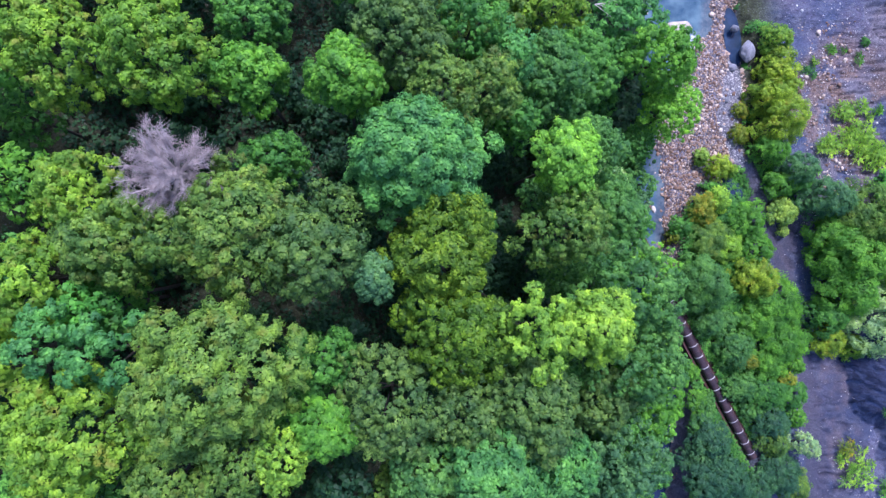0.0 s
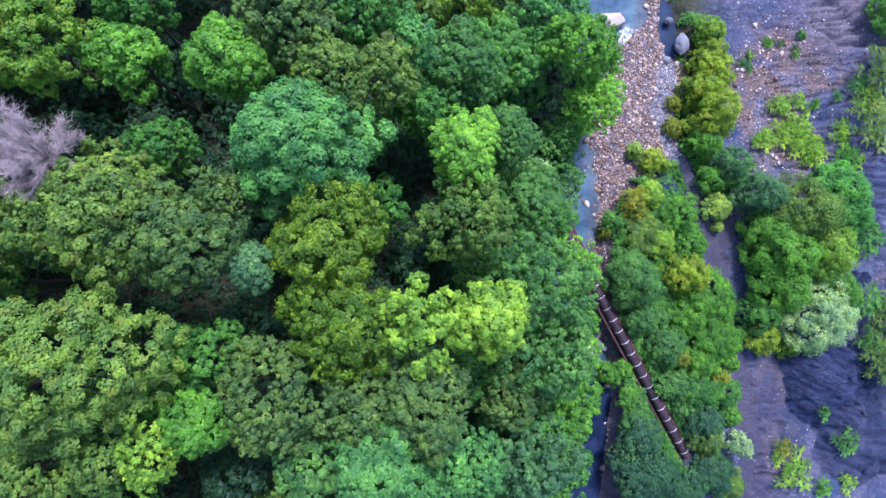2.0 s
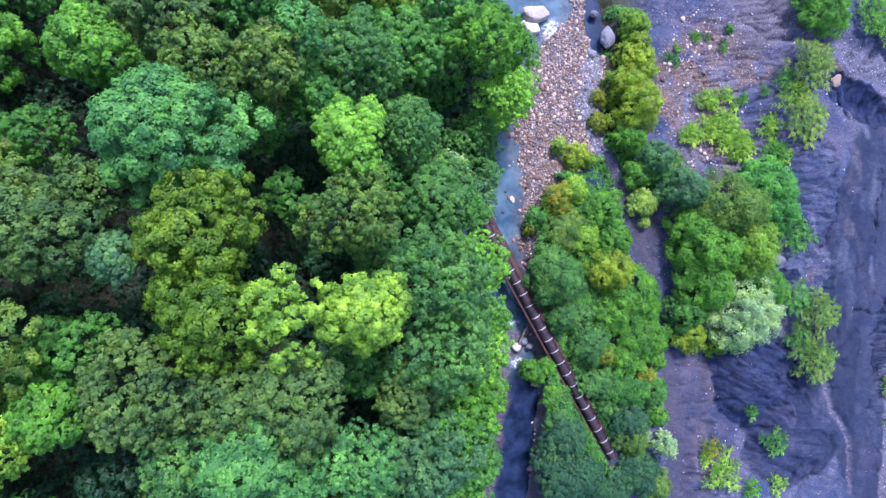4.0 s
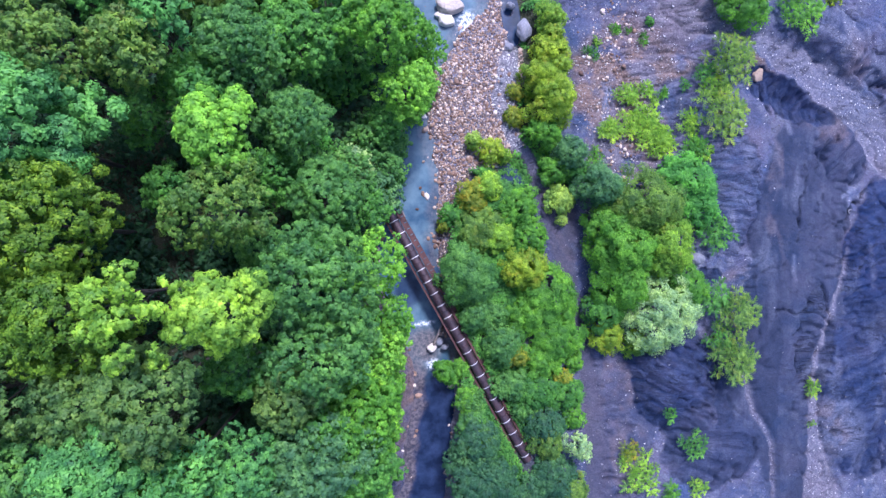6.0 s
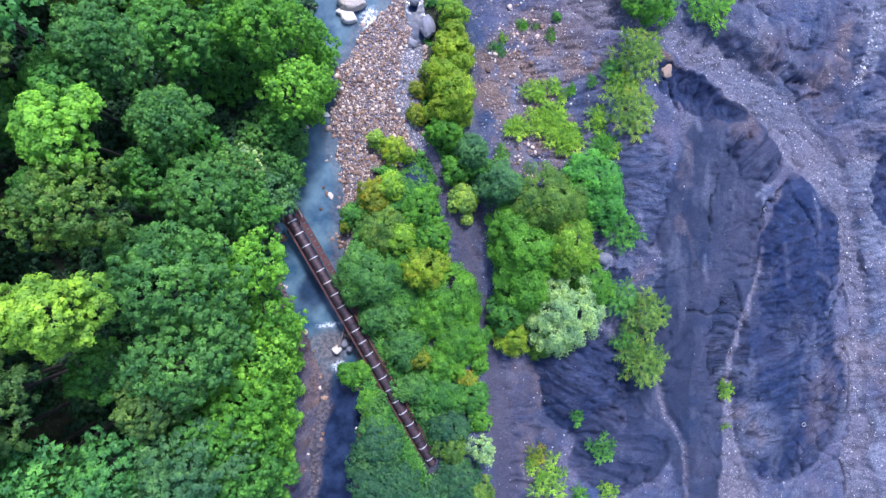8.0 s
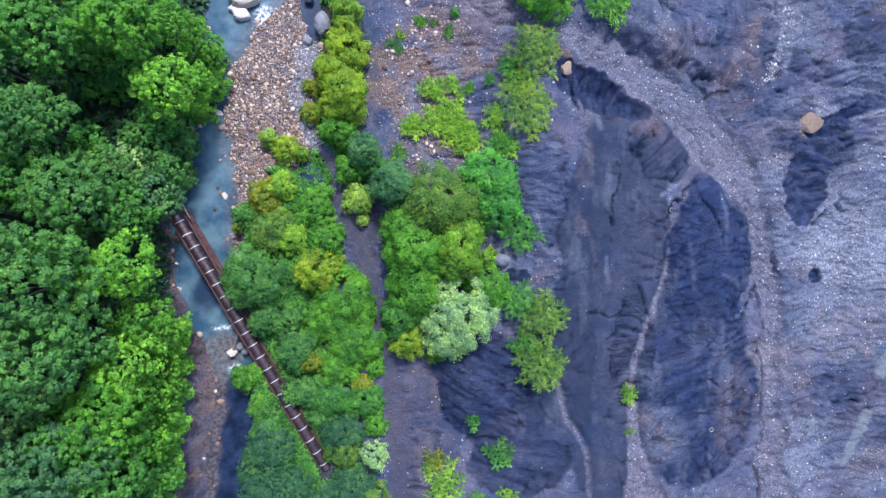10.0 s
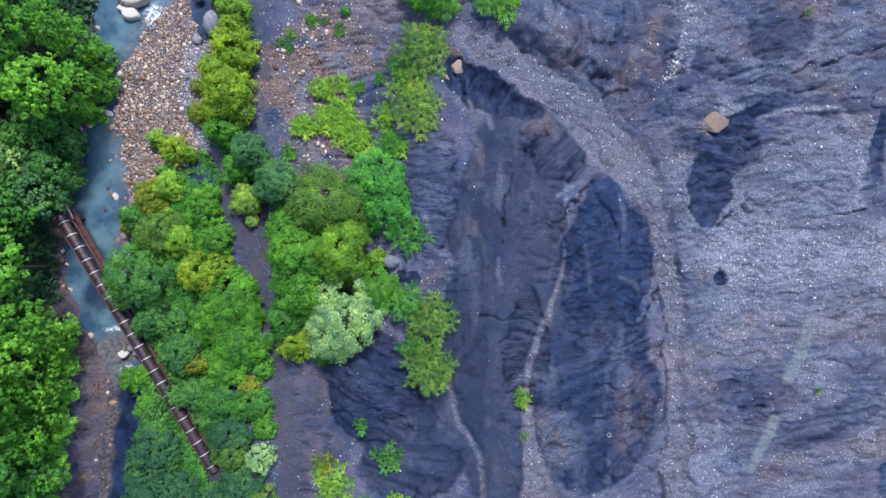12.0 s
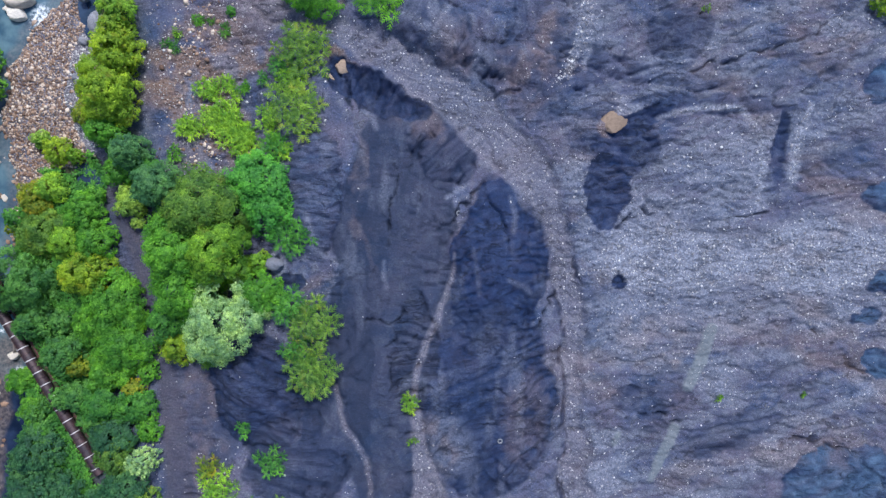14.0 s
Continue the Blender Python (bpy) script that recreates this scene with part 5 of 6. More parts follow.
bush("jade", 54.8, 7.3, 3.6, 1.4, 0.22)
bush("bright", 49.2, -4.3, 5.5, 3.1)
bush("silver", 53.0, -7.2, 5.9, 3.9)
bush("bright", 56.2, -5.0, 4.2, 2.3)
bush("mid", 47.7, -7.4, 4.0, 2.1)
bush("moss", 48.3, -10.0, 3.0, 1.8)
bush("yellow", 51.6, -10.8, 2.6, 1.5)
bush("yellow", 56.1, -1.8, 3.4, 1.2)
bush("bright", 61.1, 24.0, 3.6, 2.9)
bush("moss", 71.6, 25.1, 2.8, 1.0)
bush("mid", 52.9, 22.6, 1.2, 0.5)
bush("olive", 61.2, -7.4, 5.0, 2.6, 0.3, "fan")
bush("mid", 59.2, -6.0, 4.6, 2.1, 0.3, "fan")
bush("olive", 61.3, -12.0, 4.6, 2.8, 0.3, "fan")
bush("mid", 59.8, -10.1, 4.0, 1.8, 0.3, "fan")
bush("mid", 59.5, 0.9, 4.2, 2.3, 0.3, "fan")
bush("olive", 60.2, 18.4, 4.6, 2.8, 0.3, "fan")
bush("spring", 59.7, 12.9, 5.0, 2.9, 0.28, "fan")
bush("mid", 58.1, 17.0, 3.0, 1.3, 0.26, "fan")
bush("lime", 56.9, 11.4, 2.6, 1.2, 0.25, "fan")
bush("lime", 51.2, 14.7, 2.0, 0.8, 0.22, "fan")
bush("lime", 52.6, 15.4, 2.1, 0.9, 0.22, "fan")
bush("lime", 53.4, 14.4, 2.0, 0.6, 0.2, "fan")
bush("lime", 53.2, 12.3, 2.3, 1.2, 0.24, "fan")
bush("lime", 52.4, 10.6, 2.2, 1.1, 0.24, "fan")
bush("lime", 54.4, 10.8, 2.4, 1.2, 0.24, "fan")
bush("lime", 51.6, 12.3, 2.1, 0.9, 0.22, "fan")
bush("lime", 53.8, 9.4, 2.2, 0.9, 0.22, "fan")
bush("lime", 48.9, 11.3, 2.0, 1.4, 0.24, "fan")
bush("lime", 51.0, 12.1, 2.0, 1.4, 0.24, "fan")
bush("mid", 57.6, 9.1, 2.8, 1.6, 0.24, "fan")
bush("lime", 54.8, 9.8, 2.2, 1.1, 0.24, "fan")
bush("bright", 67.3, 23.4, 3.6, 2.8, 0.3, "fan")
bush("yellow", 70.6, -15.4, 3.2, 1.0, 0.2, "fan")
bush("mid", 57.4, -21.0, 3.3, 1.6, 0.24, "fan")
bush("mid", 54.7, -17.7, 2.2, 0.8, 0.18, "fan")
bush("orange", 51.2, -21.8, 1.8, 1.2, 0.2, "fan")
bush("lime", 52.3, -24.3, 2.2, 2.1, 0.24, "fan")
bush("lime", 50.5, -23.0, 1.6, 0.9, 0.2, "fan")
bush("bright", 55.3, -26.1, 2.0, 1.1, 0.22, "fan")
bush("lime", 58.3, -25.9, 2.0, 1.2, 0.22, "fan")
bush("bright", 49.6, 22.0, 1.3, 0.6, 0.16, "fan")
bush("bright", 52.3, 20.6, 1.3, 0.5, 0.16, "fan")
bush("lime", 47.5, 20.6, 1.3, 0.6, 0.16, "fan")
bush("mid", 46.6, 19.6, 1.3, 0.5, 0.16, "fan")
bush("bright", 54.3, 15.2, 1.6, 0.6, 0.16, "fan")
bush("bright", 49.6, 21.9, 1.2, 0.5, 0.2, "fan", cover=1.2)
bush("bright", 50.9, 21.8, 1.2, 0.4, 0.2, "fan", cover=1.2)
bush("mid", 52.3, 21.3, 1.2, 0.4, 0.2, "fan", cover=1.2)
bush("bright", 47.5, 20.4, 1.2, 0.4, 0.2, "fan", cover=1.2)
bush("mid", 47.4, 19.1, 1.2, 0.5, 0.2, "fan", cover=1.2)
bush("bright", 54.5, 15.1, 1.4, 0.5, 0.2, "fan", cover=1.2)
bush("lime", 56.8, 12.7, 2.0, 0.9, 0.2, "fan", cover=1.2)
bush("lime", 50.6, 15.2, 2.0, 1.3, 0.2, "fan", cover=1.2)
bush("lime", 48.6, 11.5, 2.0, 1.2, 0.2, "fan", cover=1.2)
bush("lime", 52.1, 13.2, 2.0, 1.2, 0.2, "fan", cover=1.2)
bush("lime", 52.9, 11.4, 2.4, 1.5, 0.2, "fan", cover=1.2)
bush("lime", 54.1, 10.6, 2.4, 1.3, 0.2, "fan", cover=1.2)
bush("bright", 57.4, 9.5, 2.2, 1.2, 0.2, "fan", cover=1.2)
bush("lime", 58.5, 9.1, 2.2, 1.0, 0.2, "fan", cover=1.2)
bush("mid", 56.3, 15.9, 1.8, 0.6, 0.2, "fan", cover=1.2)
bush("bright", 47.5, 8.8, 1.4, 0.8, 0.2, "fan", cover=1.2)
bush("yellow", 59.1, 15.5, 4.0, 1.6, 0.2, "fan", cover=1.2)
bush("pale", 34.6, 9.9, 1.4, 0.9)
bush("pale", 43.6, 4.2, 2.4, 1.4)
bush("yellow", 102.0, -15.2, 2.6, 0.4, 0.16, "fan")
bush("moss", 116.3, 23.8, 6.5, 1.7)
bush("yellow", 99.1, 23.3, 5.6, 0.4, 0.16, "fan")
bush("yellow", 70.9, -19.3, 2.6, 0.5, 0.16, "fan")
bush("yellow", 110.1, -14.7, 2.6, 0.3, 0.16, "fan")

# low brambles and weeds under the bushes
bx, by = RNG.uniform(30, 47.5, 60000), RNG.uniform(-30, 30, 60000)
bz, bsoil = (terrain(bx, by)[k] for k in (0, 4))
patch = fbm(bx / 2.0, by / 2.0, 51) + 0.25 * (by < 6) - 0.2 * (by > 9)
keep = (bsoil > 0.6) & (patch > 0.46) & (bx > np.interp(by, BAR_Y, BAR_X) - 0.3)
keep &= near_line(bx, by, TRACK) > 0.35
keep &= near_line(bx, by, BRANCH) > 0.3
keep &= near_line(bx, by, PATHWAY) > 0.1
keep &= near_line(bx, by, [(26.3, 2.2, 0.9), (40.6, -22.8, 0.9)]) > 0
bx, by, bz = bx[keep][:16000], by[keep][:16000], bz[keep][:16000]
weed = np.stack([bx, by, bz + RNG.uniform(0.05, 0.7, len(bx)) * fbm(bx, by, 53)], 1)
v, f = leaves(weed, np.full(len(weed), 0.3), None, 0.22, 0.3, flat=0.6, low=0.2)
ob = mesh_object("brambles", v[: 3 * 90000], f[:90000], LEAF["mid"])
tagged(ob, "tangled green brambles covering the river bank", "undergrowth", kind="stuff")
bx, by = RNG.uniform(-26, 31, 40000), RNG.uniform(-28, 28, 40000)
keep = (bx < bank_left(by) - 0.8 - 2.6 * (by < -6)) & (fbm(bx / 3, by / 3, 55) > 0.3) & (RNG.uniform(0, 1, 40000) < 0.35 + 0.65 * (bx > 10))
bx, by = bx[keep], by[keep]
weed = np.stack([bx, by, terrain(bx, by)[0] + RNG.uniform(0.05, 0.9, len(bx))], 1)
v, f = leaves(weed, np.full(len(weed), 0.4), None, 0.36, 0.5, flat=0.6, low=0.2)
# floor plants take the same leaf colour with canopy shade put in
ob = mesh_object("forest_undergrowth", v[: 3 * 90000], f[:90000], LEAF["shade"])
tagged(ob, "shade-darkened green ferns and saplings on the wood's floor", "undergrowth", kind="stuff")

# ---------------------------------------------------------------- stones
ICO = bmesh.new()
bmesh.ops.create_icosphere(ICO, subdivisions=1, radius=1.0)
ICO_V = np.array([v.co[:] for v in ICO.verts])
ICO_F = np.array([[v.index for v in f.verts] for f in ICO.faces])
ICO.free()


OCT_V = np.array([(1, 0, 0), (0, 1, 0), (-1, 0, 0), (0, -1, 0), (0, 0, 1), (0, 0, -1)], float)
OCT_F = np.array([(0, 1, 4), (1, 2, 4), (2, 3, 4), (3, 0, 4), (1, 0, 5), (2, 1, 5), (3, 2, 5), (0, 3, 5)])


def pebbles(name, xs, ys, sizes, material, sink=0.35, base=(ICO_V, ICO_F)):
    """Many small angular stones in one mesh."""
    n, (ICO_V, ICO_F) = len(xs), base
    zs = terrain(xs, ys)[0]
    shape = ICO_V[None] * RNG.uniform(0.72, 1.25, (n, len(ICO_V), 1))
    shape = shape * np.stack([RNG.uniform(0.7, 1.35, n), RNG.uniform(0.6, 1.1, n), RNG.uniform(0.4, 0.75, n)], 1)[:, None, :]
    a = RNG.uniform(0, 6.28, n)
    c, s = np.cos(a)[:, None], np.sin(a)[:, None]
    rx, ry = shape[:, :, 0] * c - shape[:, :, 1] * s, shape[:, :, 0] * s + shape[:, :, 1] * c
    verts = np.stack([rx, ry, shape[:, :, 2]], 2) * sizes[:, None, None]
    verts += np.stack([xs, ys, zs + sizes * (0.5 - sink)], 1)[:, None, :]
    faces = ICO_F[None] + (np.arange(n) * len(ICO_V))[:, None, None]
    return mesh_object(name, verts.reshape(-1, 3), faces.reshape(-1, 3), material)


def rock_mesh(name, seed, cuts=2, material=COBBLE):
    """A worn boulder with flattened faces."""
    bm = bmesh.new()
    bmesh.ops.create_icosphere(bm, subdivisions=cuts, radius=1.0)
    rng = np.random.default_rng(seed)
    planes = [(Vector(rng.normal(0, 1, 3)).normalized(), rng.uniform(0.62, 0.9)) for _ in range(9)]
    for v in bm.verts:
        v.co *= 1 + 0.22 * noise.noise(v.co * 1.4 + Vector((seed, 0, 0))) + 0.09 * noise.noise(v.co * 4 + Vector((0, seed, 0)))
        for normal, reach in planes:
            over = v.co.dot(normal) - reach
            if over > 0:
                v.co -= normal * over * 0.85
    me = bpy.data.meshes.new(name)
    bm.to_mesh(me)
    bm.free()
    me.materials.append(material)
    return me


def boulder(label, me, x, y, z, sx, sy, sz, turn, name="boulder"):
    ob = new(name, me)
    ob.matrix_basis = pose(x, y, z, 0, 0, turn) @ Matrix.Diagonal((sx, sy, sz, 1))
    return tagged(ob, label, "boulder")


CLAY = rock_mesh("clay_knob", 34, 4, CLAYROCK)
PALE_ROCK, GREY_ROCK = rock_mesh("pale_boulder", 3, 3, PALEROCK), rock_mesh("grey_boulder", 8, 3, GREYROCK)
SHALLOW_ROCK = rock_mesh("shallow_stone", 5, 3, COBBLE)
boulder("large pale cream boulder at the river riffle", PALE_ROCK, 32.2, 23.7, 0.54, 1.55, 1.00, 0.90, 5)
boulder("tan boulder below the large pale one", PALE_ROCK, 31.9, 22.3, 0.2, 0.95, 0.75, 0.60, -10)
boulder("large grey boulder at the pool edge", GREY_ROCK, 39.8, 21.5, 0.80, 0.85, 1.25, 0.90, -10)
boulder("smooth grey boulder on the gravel bar", GREY_ROCK, 38.3, 19.8, 0.44, 0.50, 0.50, 0.40, 30)
boulder("smooth grey boulder on the gravel bar", GREY_ROCK, 37.6, 16.2, 0.46, 0.45, 0.40, 0.35, 60)
boulder("smooth grey boulder on the gravel bar", GREY_ROCK, 38.9, 16.1, 0.48, 0.35, 0.40, 0.30, 10)
boulder("pale stone at the water edge", PALE_ROCK, 29.6, 12.6, -0.74, 0.55, 0.35, 0.35, -20)
boulder("pale stone at the water edge", PALE_ROCK, 31.4, 15.2, -0.54, 0.40, 0.35, 0.35, 20)
boulder("pale stone in the shallow river", PALE_ROCK, 30.1, 4.4, -1.12, 0.30, 0.50, 0.30, 20)
for x, y, sx, sy, turn in [(29.0, 12.6, 0.5, 0.3, 10), (29.7, 4.6, 0.3, 0.55, 15), (29.4, 5.2, 0.3, 0.25, 50), (30.3, 0.0, 0.3, 0.4, 20), (29.1, 3.0, 0.22, 0.3, 70), (30.9, 0.2, 0.35, 0.3, 0), (29.7, 7.9, 0.28, 0.22, 30), (30.4, 10.4, 0.4, 0.3, 80), (30.9, 8.4, 0.35, 0.3, 15), (31.0, 6.0, 0.3, 0.35, 40), (30.9, 3.2, 0.3, 0.3, 60)]:
    boulder("tan stone lying in the shallow river", SHALLOW_ROCK, x, y, float(water_level(y)) - 0.03, 0.72 * sx, 0.72 * sy, 0.2, turn)
boulder("pale rock below the pipe pier", PALE_ROCK, 30.8, -11.4, -1.60, 0.55, 0.50, 0.50, 20)
boulder("grey rock below the pipe pier", GREY_ROCK, 31.5, -10.8, -1.60, 0.50, 0.50, 0.50, 70)
boulder("grey rock below the pipe pier", GREY_ROCK, 32.1, -11.3, -1.36, 0.45, 0.35, 0.40, 30)
boulder("pale rock among the stones beside the pipe", PALE_ROCK, 31.0, 22.8, 0.16, 0.40, 0.35, 0.35, 40)
boulder("grey rounded boulder beside the bushes", GREY_ROCK, 57.4, -1.9, 3.06, 0.90, 0.70, 0.60, 10)
boulder("grey boulder at the pool edge", GREY_ROCK, 38.4, 23.9, 0.70, 0.50, 0.45, 0.50, 10)
boulder("tan clay knob standing out of the dark spoil", CLAY, 91.1, 12.8, 2.3, 1.5, 1.15, 0.34, 20)
boulder("pinkish tan clay knob beside the bushes", CLAY, 64.1, 17.2, 3.35, 1.00, 0.80, 0.50, 0)
boulder("brown clay knob beside the bushes", CLAY, 62.4, 16.0, 3.16, 0.90, 0.80, 0.60, 60)

SHAPES = [rock_mesh("river_stone", 20 + k, 2) for k in range(6)]
px, py = RNG.uniform(26, 43, 44000), RNG.uniform(-3, 30, 44000)
bar_edge, water_edge = np.interp(py, BAR_Y, BAR_X), bank_right(py)
keep = (px > water_edge - 0.4) & (px < bar_edge + 0.4) & (RNG.uniform(0, 1, len(px)) < 0.92)
px, py = px[keep], py[keep]
size = np.clip(RNG.lognormal(-2.68, 0.46, len(px)), 0.045, 0.33)
order = np.argsort(-size)
big, rest = order[:170], order[170:17000]
for k, i in enumerate(big):
    ob = new("river_stone", SHAPES[k % 6])
    s = size[i] * 0.8
    ob.matrix_basis = pose(px[i], py[i], height(px[i], py[i]) + s * 0.15, 0, 0, RNG.uniform(0, 360)) @ Matrix.Diagonal((s * RNG.uniform(1, 1.4), s, s * 0.6, 1))
    tagged(ob, "rounded tan and grey stone on the river gravel bar", "stone", "stones of the gravel bar")
fine = near_line(px[rest], py[rest], [(38.9, 21.3, 0.6), (38.2, 17.3, 1.1), (37.6, 14.4, 1.1), (38.6, 11.0, 0.8), (40.1, 7.6, 0.4)]) < 0
ob = pebbles("grey_gravel", px[rest[fine]], py[rest[fine]], size[rest[fine]] * 0.7, CHIP)
tagged(ob, "fine grey gravel along the edge of the bar", "gravel", kind="stuff")
rest = rest[~fine]
ob = pebbles("small_cobbles", px[rest[3500:]], py[rest[3500:]], size[rest[3500:]] * 1.15, COBBLE, 0.35, (OCT_V, OCT_F))
tagged(ob, "small angular brown and tan stones of the gravel bar", "cobbles", kind="stuff")
rest = rest[:3500]
ob = pebbles("river_cobbles", px[rest], py[rest], size[rest], COBBLE)
tagged(ob, "brown, tan and grey cobbles of the gravel bar", "cobbles", kind="stuff")
# stones along the water's edges and in the shallows
sy = RNG.uniform(-26, 28, 700)
side = RNG.uniform(0, 1, 700)
sx = np.where(side < 0.45, bank_left(sy) + RNG.normal(0.1, 0.5, 700), np.where(side < 0.85, bank_right(sy) + RNG.normal(0, 0.4, 700), bank_left(sy) + RNG.uniform(0, 1, 700) * (bank_right(sy) - bank_left(sy))))
ob = pebbles("shore_stones", sx, sy, np.clip(RNG.lognormal(-1.75, 0.45, 700), 0.08, 0.5), COBBLE, 0.0)
tagged(ob, "wet tan stones along the river's edge", "stones", kind="stuff")
# chips strewn over the spoil, thickest where it is gravelly
px, py = RNG.uniform(44, 123, 150000), RNG.uniform(-30, 30, 150000)
_, pc, pg, pw, ps = terrain(px, py)[:5]
keep = RNG.uniform(0, 1, len(px)) < np.clip(0.05 * (1 - pc) + 0.9 * pg ** 1.5 * (px > 60) + 0.5 * pw + 0.1 * (px < 54), 0, 1) * (ps < 0.5) * (1 - pc) ** 2
px, py = px[keep][:36000], py[keep][:36000]
ob = pebbles("shale_chips", px, py, np.clip(RNG.lognormal(-3.0, 0.45, len(px)), 0.03, 0.2), CHIP, 0.35, (OCT_V, OCT_F))
tagged(ob, "pale shale chips strewn over the grey spoil", "gravel", kind="stuff")

# a stream of pale stones down the northern slope, beside a brown wash
along = RNG.uniform(0, 1, 200)
px = np.interp(along, (0, 0.4, 1), (88.1, 87.6, 85.0)) + RNG.normal(0, 0.55, 200)
py = np.interp(along, (0, 0.4, 1), (24.8, 20.4, 15.8)) + RNG.normal(0, 0.4, 200)
ob = pebbles("pale_stones", px, py, np.clip(RNG.lognormal(-2.75, 0.4, 200), 0.04, 0.16), CHIP)
tagged(ob, "pale stones strewn down a dark spoil slope", "stones", kind="stuff")

# bigger stones on the brown gravel between the bushes
px, py = RNG.normal(49.5, 1.6, 420), RNG.uniform(4, 25, 420)
keep = (terrain(px, py)[4] < 0.4) & (px > np.interp(py, BAR_Y, BAR_X) + 4)
ob = pebbles("loose_stones", px[keep], py[keep], np.clip(RNG.lognormal(-2.2, 0.4, keep.sum()), 0.06, 0.32), COBBLE)
tagged(ob, "tan and grey stones on the brown gravel slope", "stones", kind="stuff")

# ---------------------------------------------------------------- the pipe across the river


def box(bm, x0, x1, y0, y1, z0, z1):
    m = Matrix.LocRotScale(((x0 + x1) / 2, (y0 + y1) / 2, (z0 + z1) / 2), None, (x1 - x0, y1 - y0, z1 - z0))
    bmesh.ops.create_cube(bm, size=1, matrix=m)


def cylinder(bm, x0, x1, radius, z, sides=28, y=0.0):
    m = Matrix.Translation(((x0 + x1) / 2, y, z)) @ Matrix.Rotation(math.pi / 2, 4, "Y")
    bmesh.ops.create_cone(bm, cap_ends=True, segments=sides, radius1=radius, radius2=radius, depth=x1 - x0, matrix=m)


def pipe_bridge(x, y, z, turn, drop, long):
    """A fat pipe with pale bands on a pair of rusty girders, carried over the river."""
    root = empty("pipe_bridge", x, y, z)
    root.matrix_basis = pose(x, y, z, 0, 0, turn) @ pose(0, 0, 0, 0, drop, 0)
    step = 1.36
    count = int(long / step)
    for k in range(count):
        bm = bmesh.new()
        cylinder(bm, k * step + 0.01, (k + 1) * step - 0.01, 0.47, 0.0)
        bmesh.ops.bevel(bm, geom=[e for e in bm.edges if abs(e.verts[0].co.x - e.verts[1].co.x) < 0.01], offset=0.012, segments=1, affect="EDGES")
        section = part("pipe_section", bm, PIPE, root, smooth=False)
        bm = bmesh.new()
        cylinder(bm, k * step + 0.64, k * step + 0.72, 0.49, 0.0)
        part("pipe_band", bm, BAND, section, "pale strap round the pipe")
        bm = bmesh.new()
        box(bm, k * step + 0.6, k * step + 0.75, -0.72, 0.72, -0.62, -0.5)
        part("cross_bearer", bm, RUST, root)
    for side in (-1, 1):
        bm = bmesh.new()
        for z0, z1, half in ((-0.78, -0.75, 0.1), (-0.75, -0.34, 0.02), (-0.34, -0.3, 0.1)):
            box(bm, -0.3, long + 0.2, side * 0.68 - half, side * 0.68 + half, z0, z1)
        part("girder", bm, RUST, root, "rusty steel girder")
    bm = bmesh.new()
    box(bm, -0.3, long + 0.2, 1.08, 1.18, -0.6, -0.46)
    part("walkway_rail", bm, RUST, root, "rusty outer rail of the walkway")
    for k in range(count * 2):
        bm = bmesh.new()
        box(bm, k * step / 2, k * step / 2 + 0.61, 0.76, 1.08, -0.56, -0.52)
        part("walkway_plate", bm, RUST, root)
    for at in (0.5, long * 0.36, long * 0.68, long - 0.4):
        for side in (-1, 1):
            bm = bmesh.new()
            box(bm, at - 0.12, at + 0.12, side * 0.62 - 0.12, side * 0.62 + 0.12, -4.2, -0.8)
            part("pier_post", bm, RUST, root)
    return tagged(root, "dark rusty pipe with pale bands on girders across the river", "pipeline")


pipe_bridge(26.3, 2.15, 1.55, math.degrees(math.atan2(-24.9, 14.25)), 1.5, 28.7)


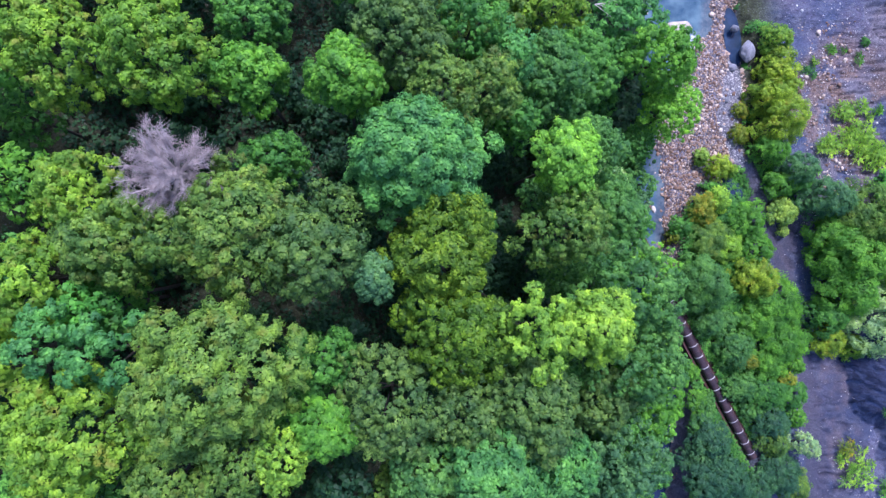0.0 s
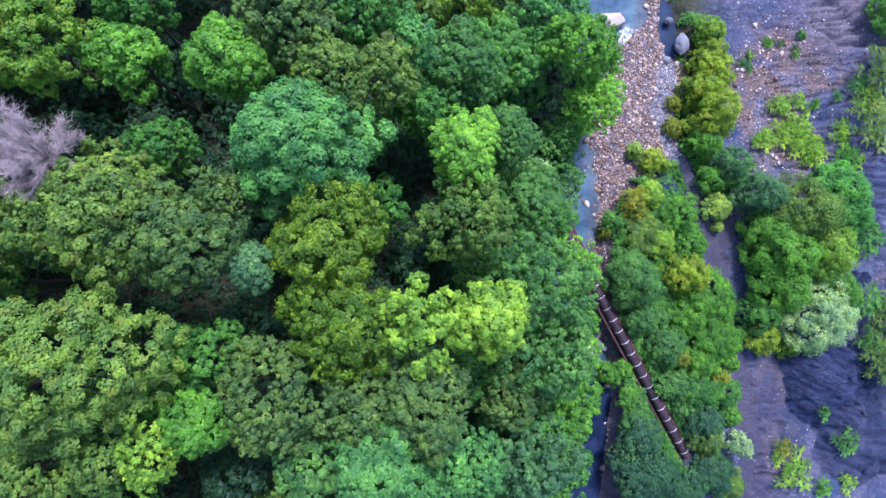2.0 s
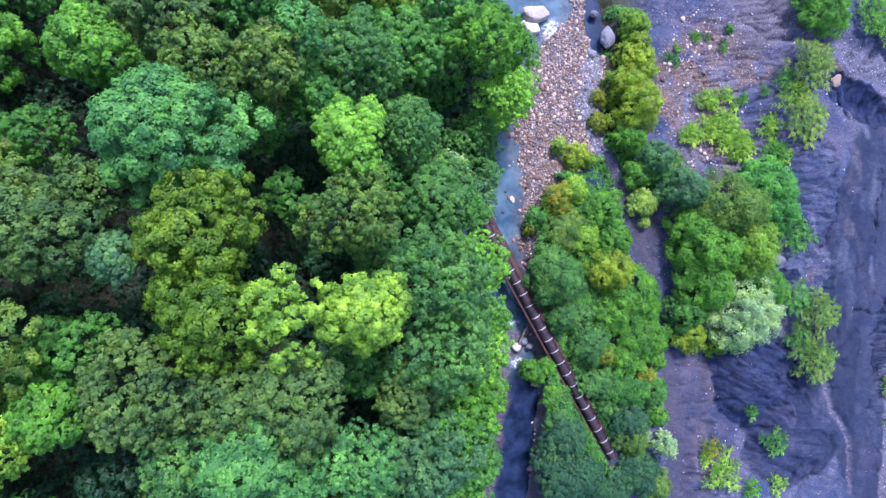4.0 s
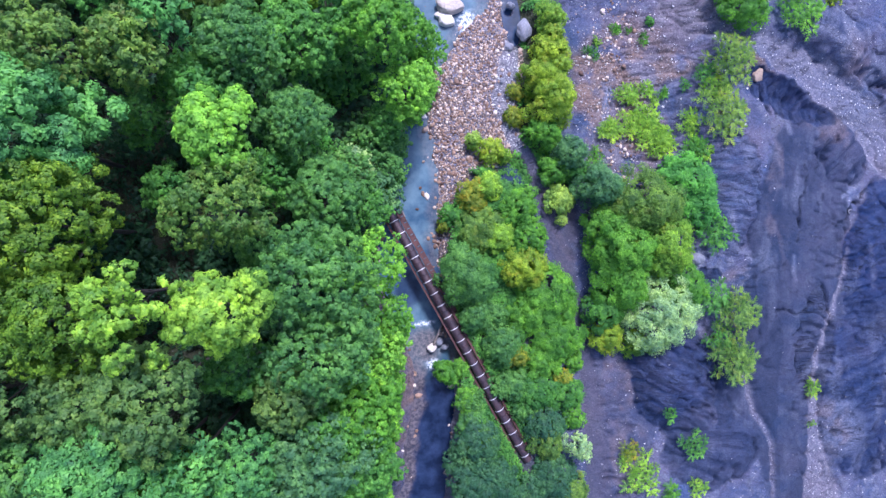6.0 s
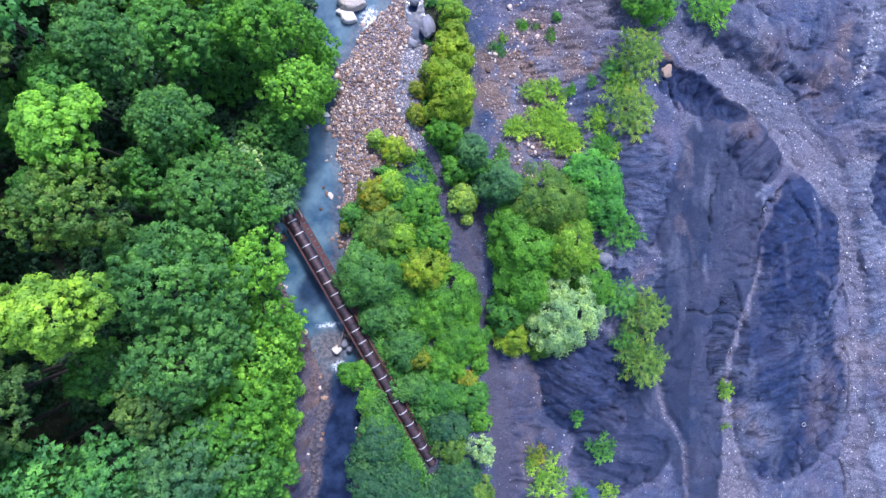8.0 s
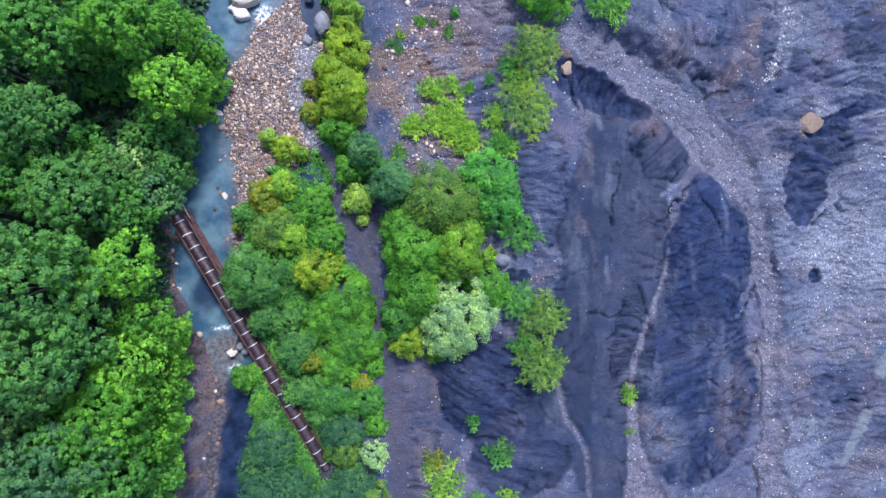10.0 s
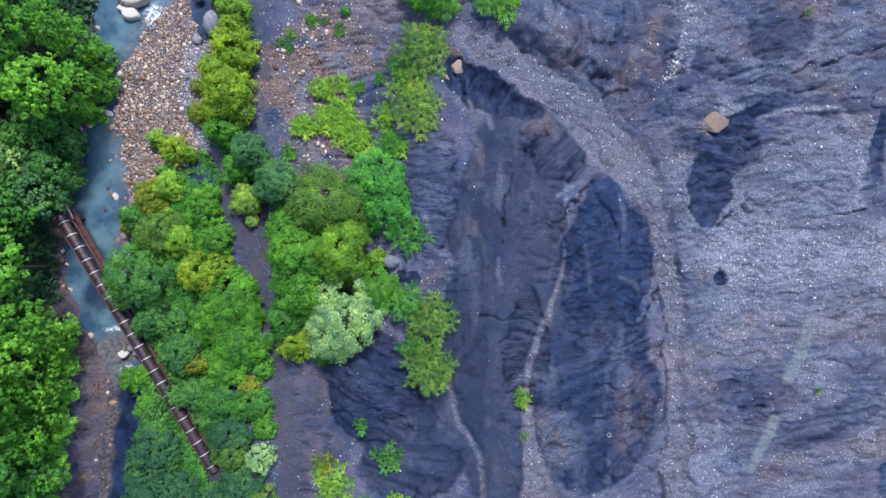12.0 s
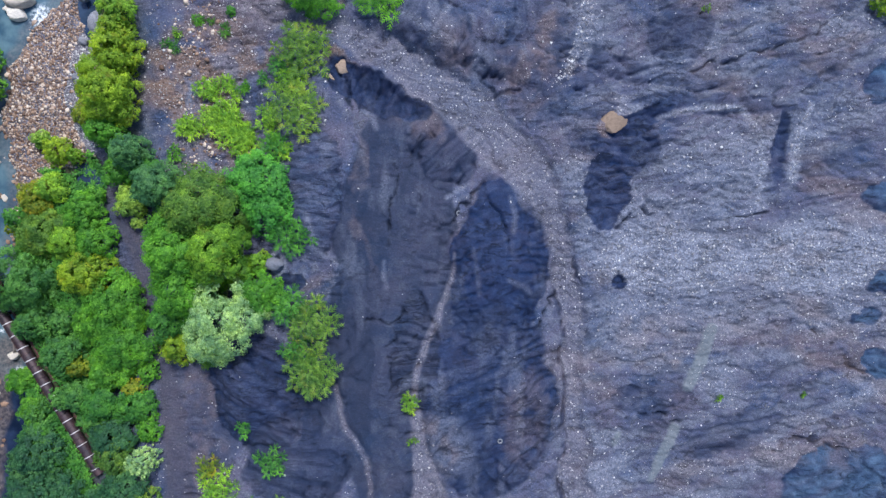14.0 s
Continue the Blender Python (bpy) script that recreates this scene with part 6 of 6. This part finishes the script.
def timber(x, y, z, long, thick, turn, tilt, label):
    bm = bmesh.new()
    cylinder(bm, 0, long, thick, 0.0, 8)
    for v in bm.verts:
        v.co.y += 0.03 * math.sin(v.co.x * 3)
        if v.co.x > long * 0.5:
            v.co.y *= 0.75
            v.co.z *= 0.75
    ob = part("timber", bm, TIMBER, None)
    ob.matrix_basis = pose(x, y, z, 0, tilt, turn)
    return tagged(ob, label, "timber")


timber(30.81, -11.52, -1.5, 4.2, 0.12, 72, -22, "grey timber prop leaning under the pipe")
timber(26.66, 3.89, 2.0, 2.2, 0.09, -62, 0, "weathered timber lying past the pipe end")


def ring(x, y):
    bm = bmesh.new()
    verts = []
    for i in range(20):
        a = 2 * math.pi * i / 20
        verts.append([bm.verts.new((math.cos(a) * (0.2 + 0.07 * math.cos(b)), math.sin(a) * (0.2 + 0.07 * math.cos(b)), 0.07 * math.sin(b))) for b in (k * math.pi / 4 for k in range(8))])
    for i in range(20):
        for k in range(8):
            bm.faces.new((verts[i][k], verts[(i + 1) % 20][k], verts[(i + 1) % 20][(k + 1) % 8], verts[i][(k + 1) % 8]))
    ob = part("tyre", bm, TYRE, None, smooth=True)
    ob.matrix_basis = pose(x, y, height(x, y) + 0.08, 6, 4, 0)
    return tagged(ob, "dusty grey tyre lying on the dark spoil", "tyre")


ring(75.3, 3.2)
ring(79.6, -19.4)


def dead_limb(x, y, z, reach):
    """A bleached branch with forked ends, lying in the tops of the bushes."""
    segs = []
    root = np.array([0.0, 0.0, 0.0])
    for k in range(7):
        a = 0.25 * (k - 3) + RNG.normal(0, 0.1)
        p = root + np.array([0.25 * k, 0.05 * k, 0.1])
        q = p + reach * RNG.uniform(0.35, 0.7) * np.array([math.cos(a), math.sin(a), 0.15])
        segs += [(root, p + 0.01, 0.05, 0.04), (p, q, 0.035, 0.015)]
        for m in range(3):
            u = p + (q - p) * RNG.uniform(0.4, 1)
            segs.append((u, u + RNG.normal(0, 0.25, 3), 0.015, 0.006))
    v, f = tube_mesh(segs, 6)
    ob = mesh_object("dead_branch", v, f, DEAD, smooth=True)
    ob.matrix_basis = pose(x, y, z, 0, 0, 0)
    return tagged(ob, "bleached dead branch lying over the bank's bushes", "branch")


dead_limb(19.5, 22.1, 9.0, 3.6)
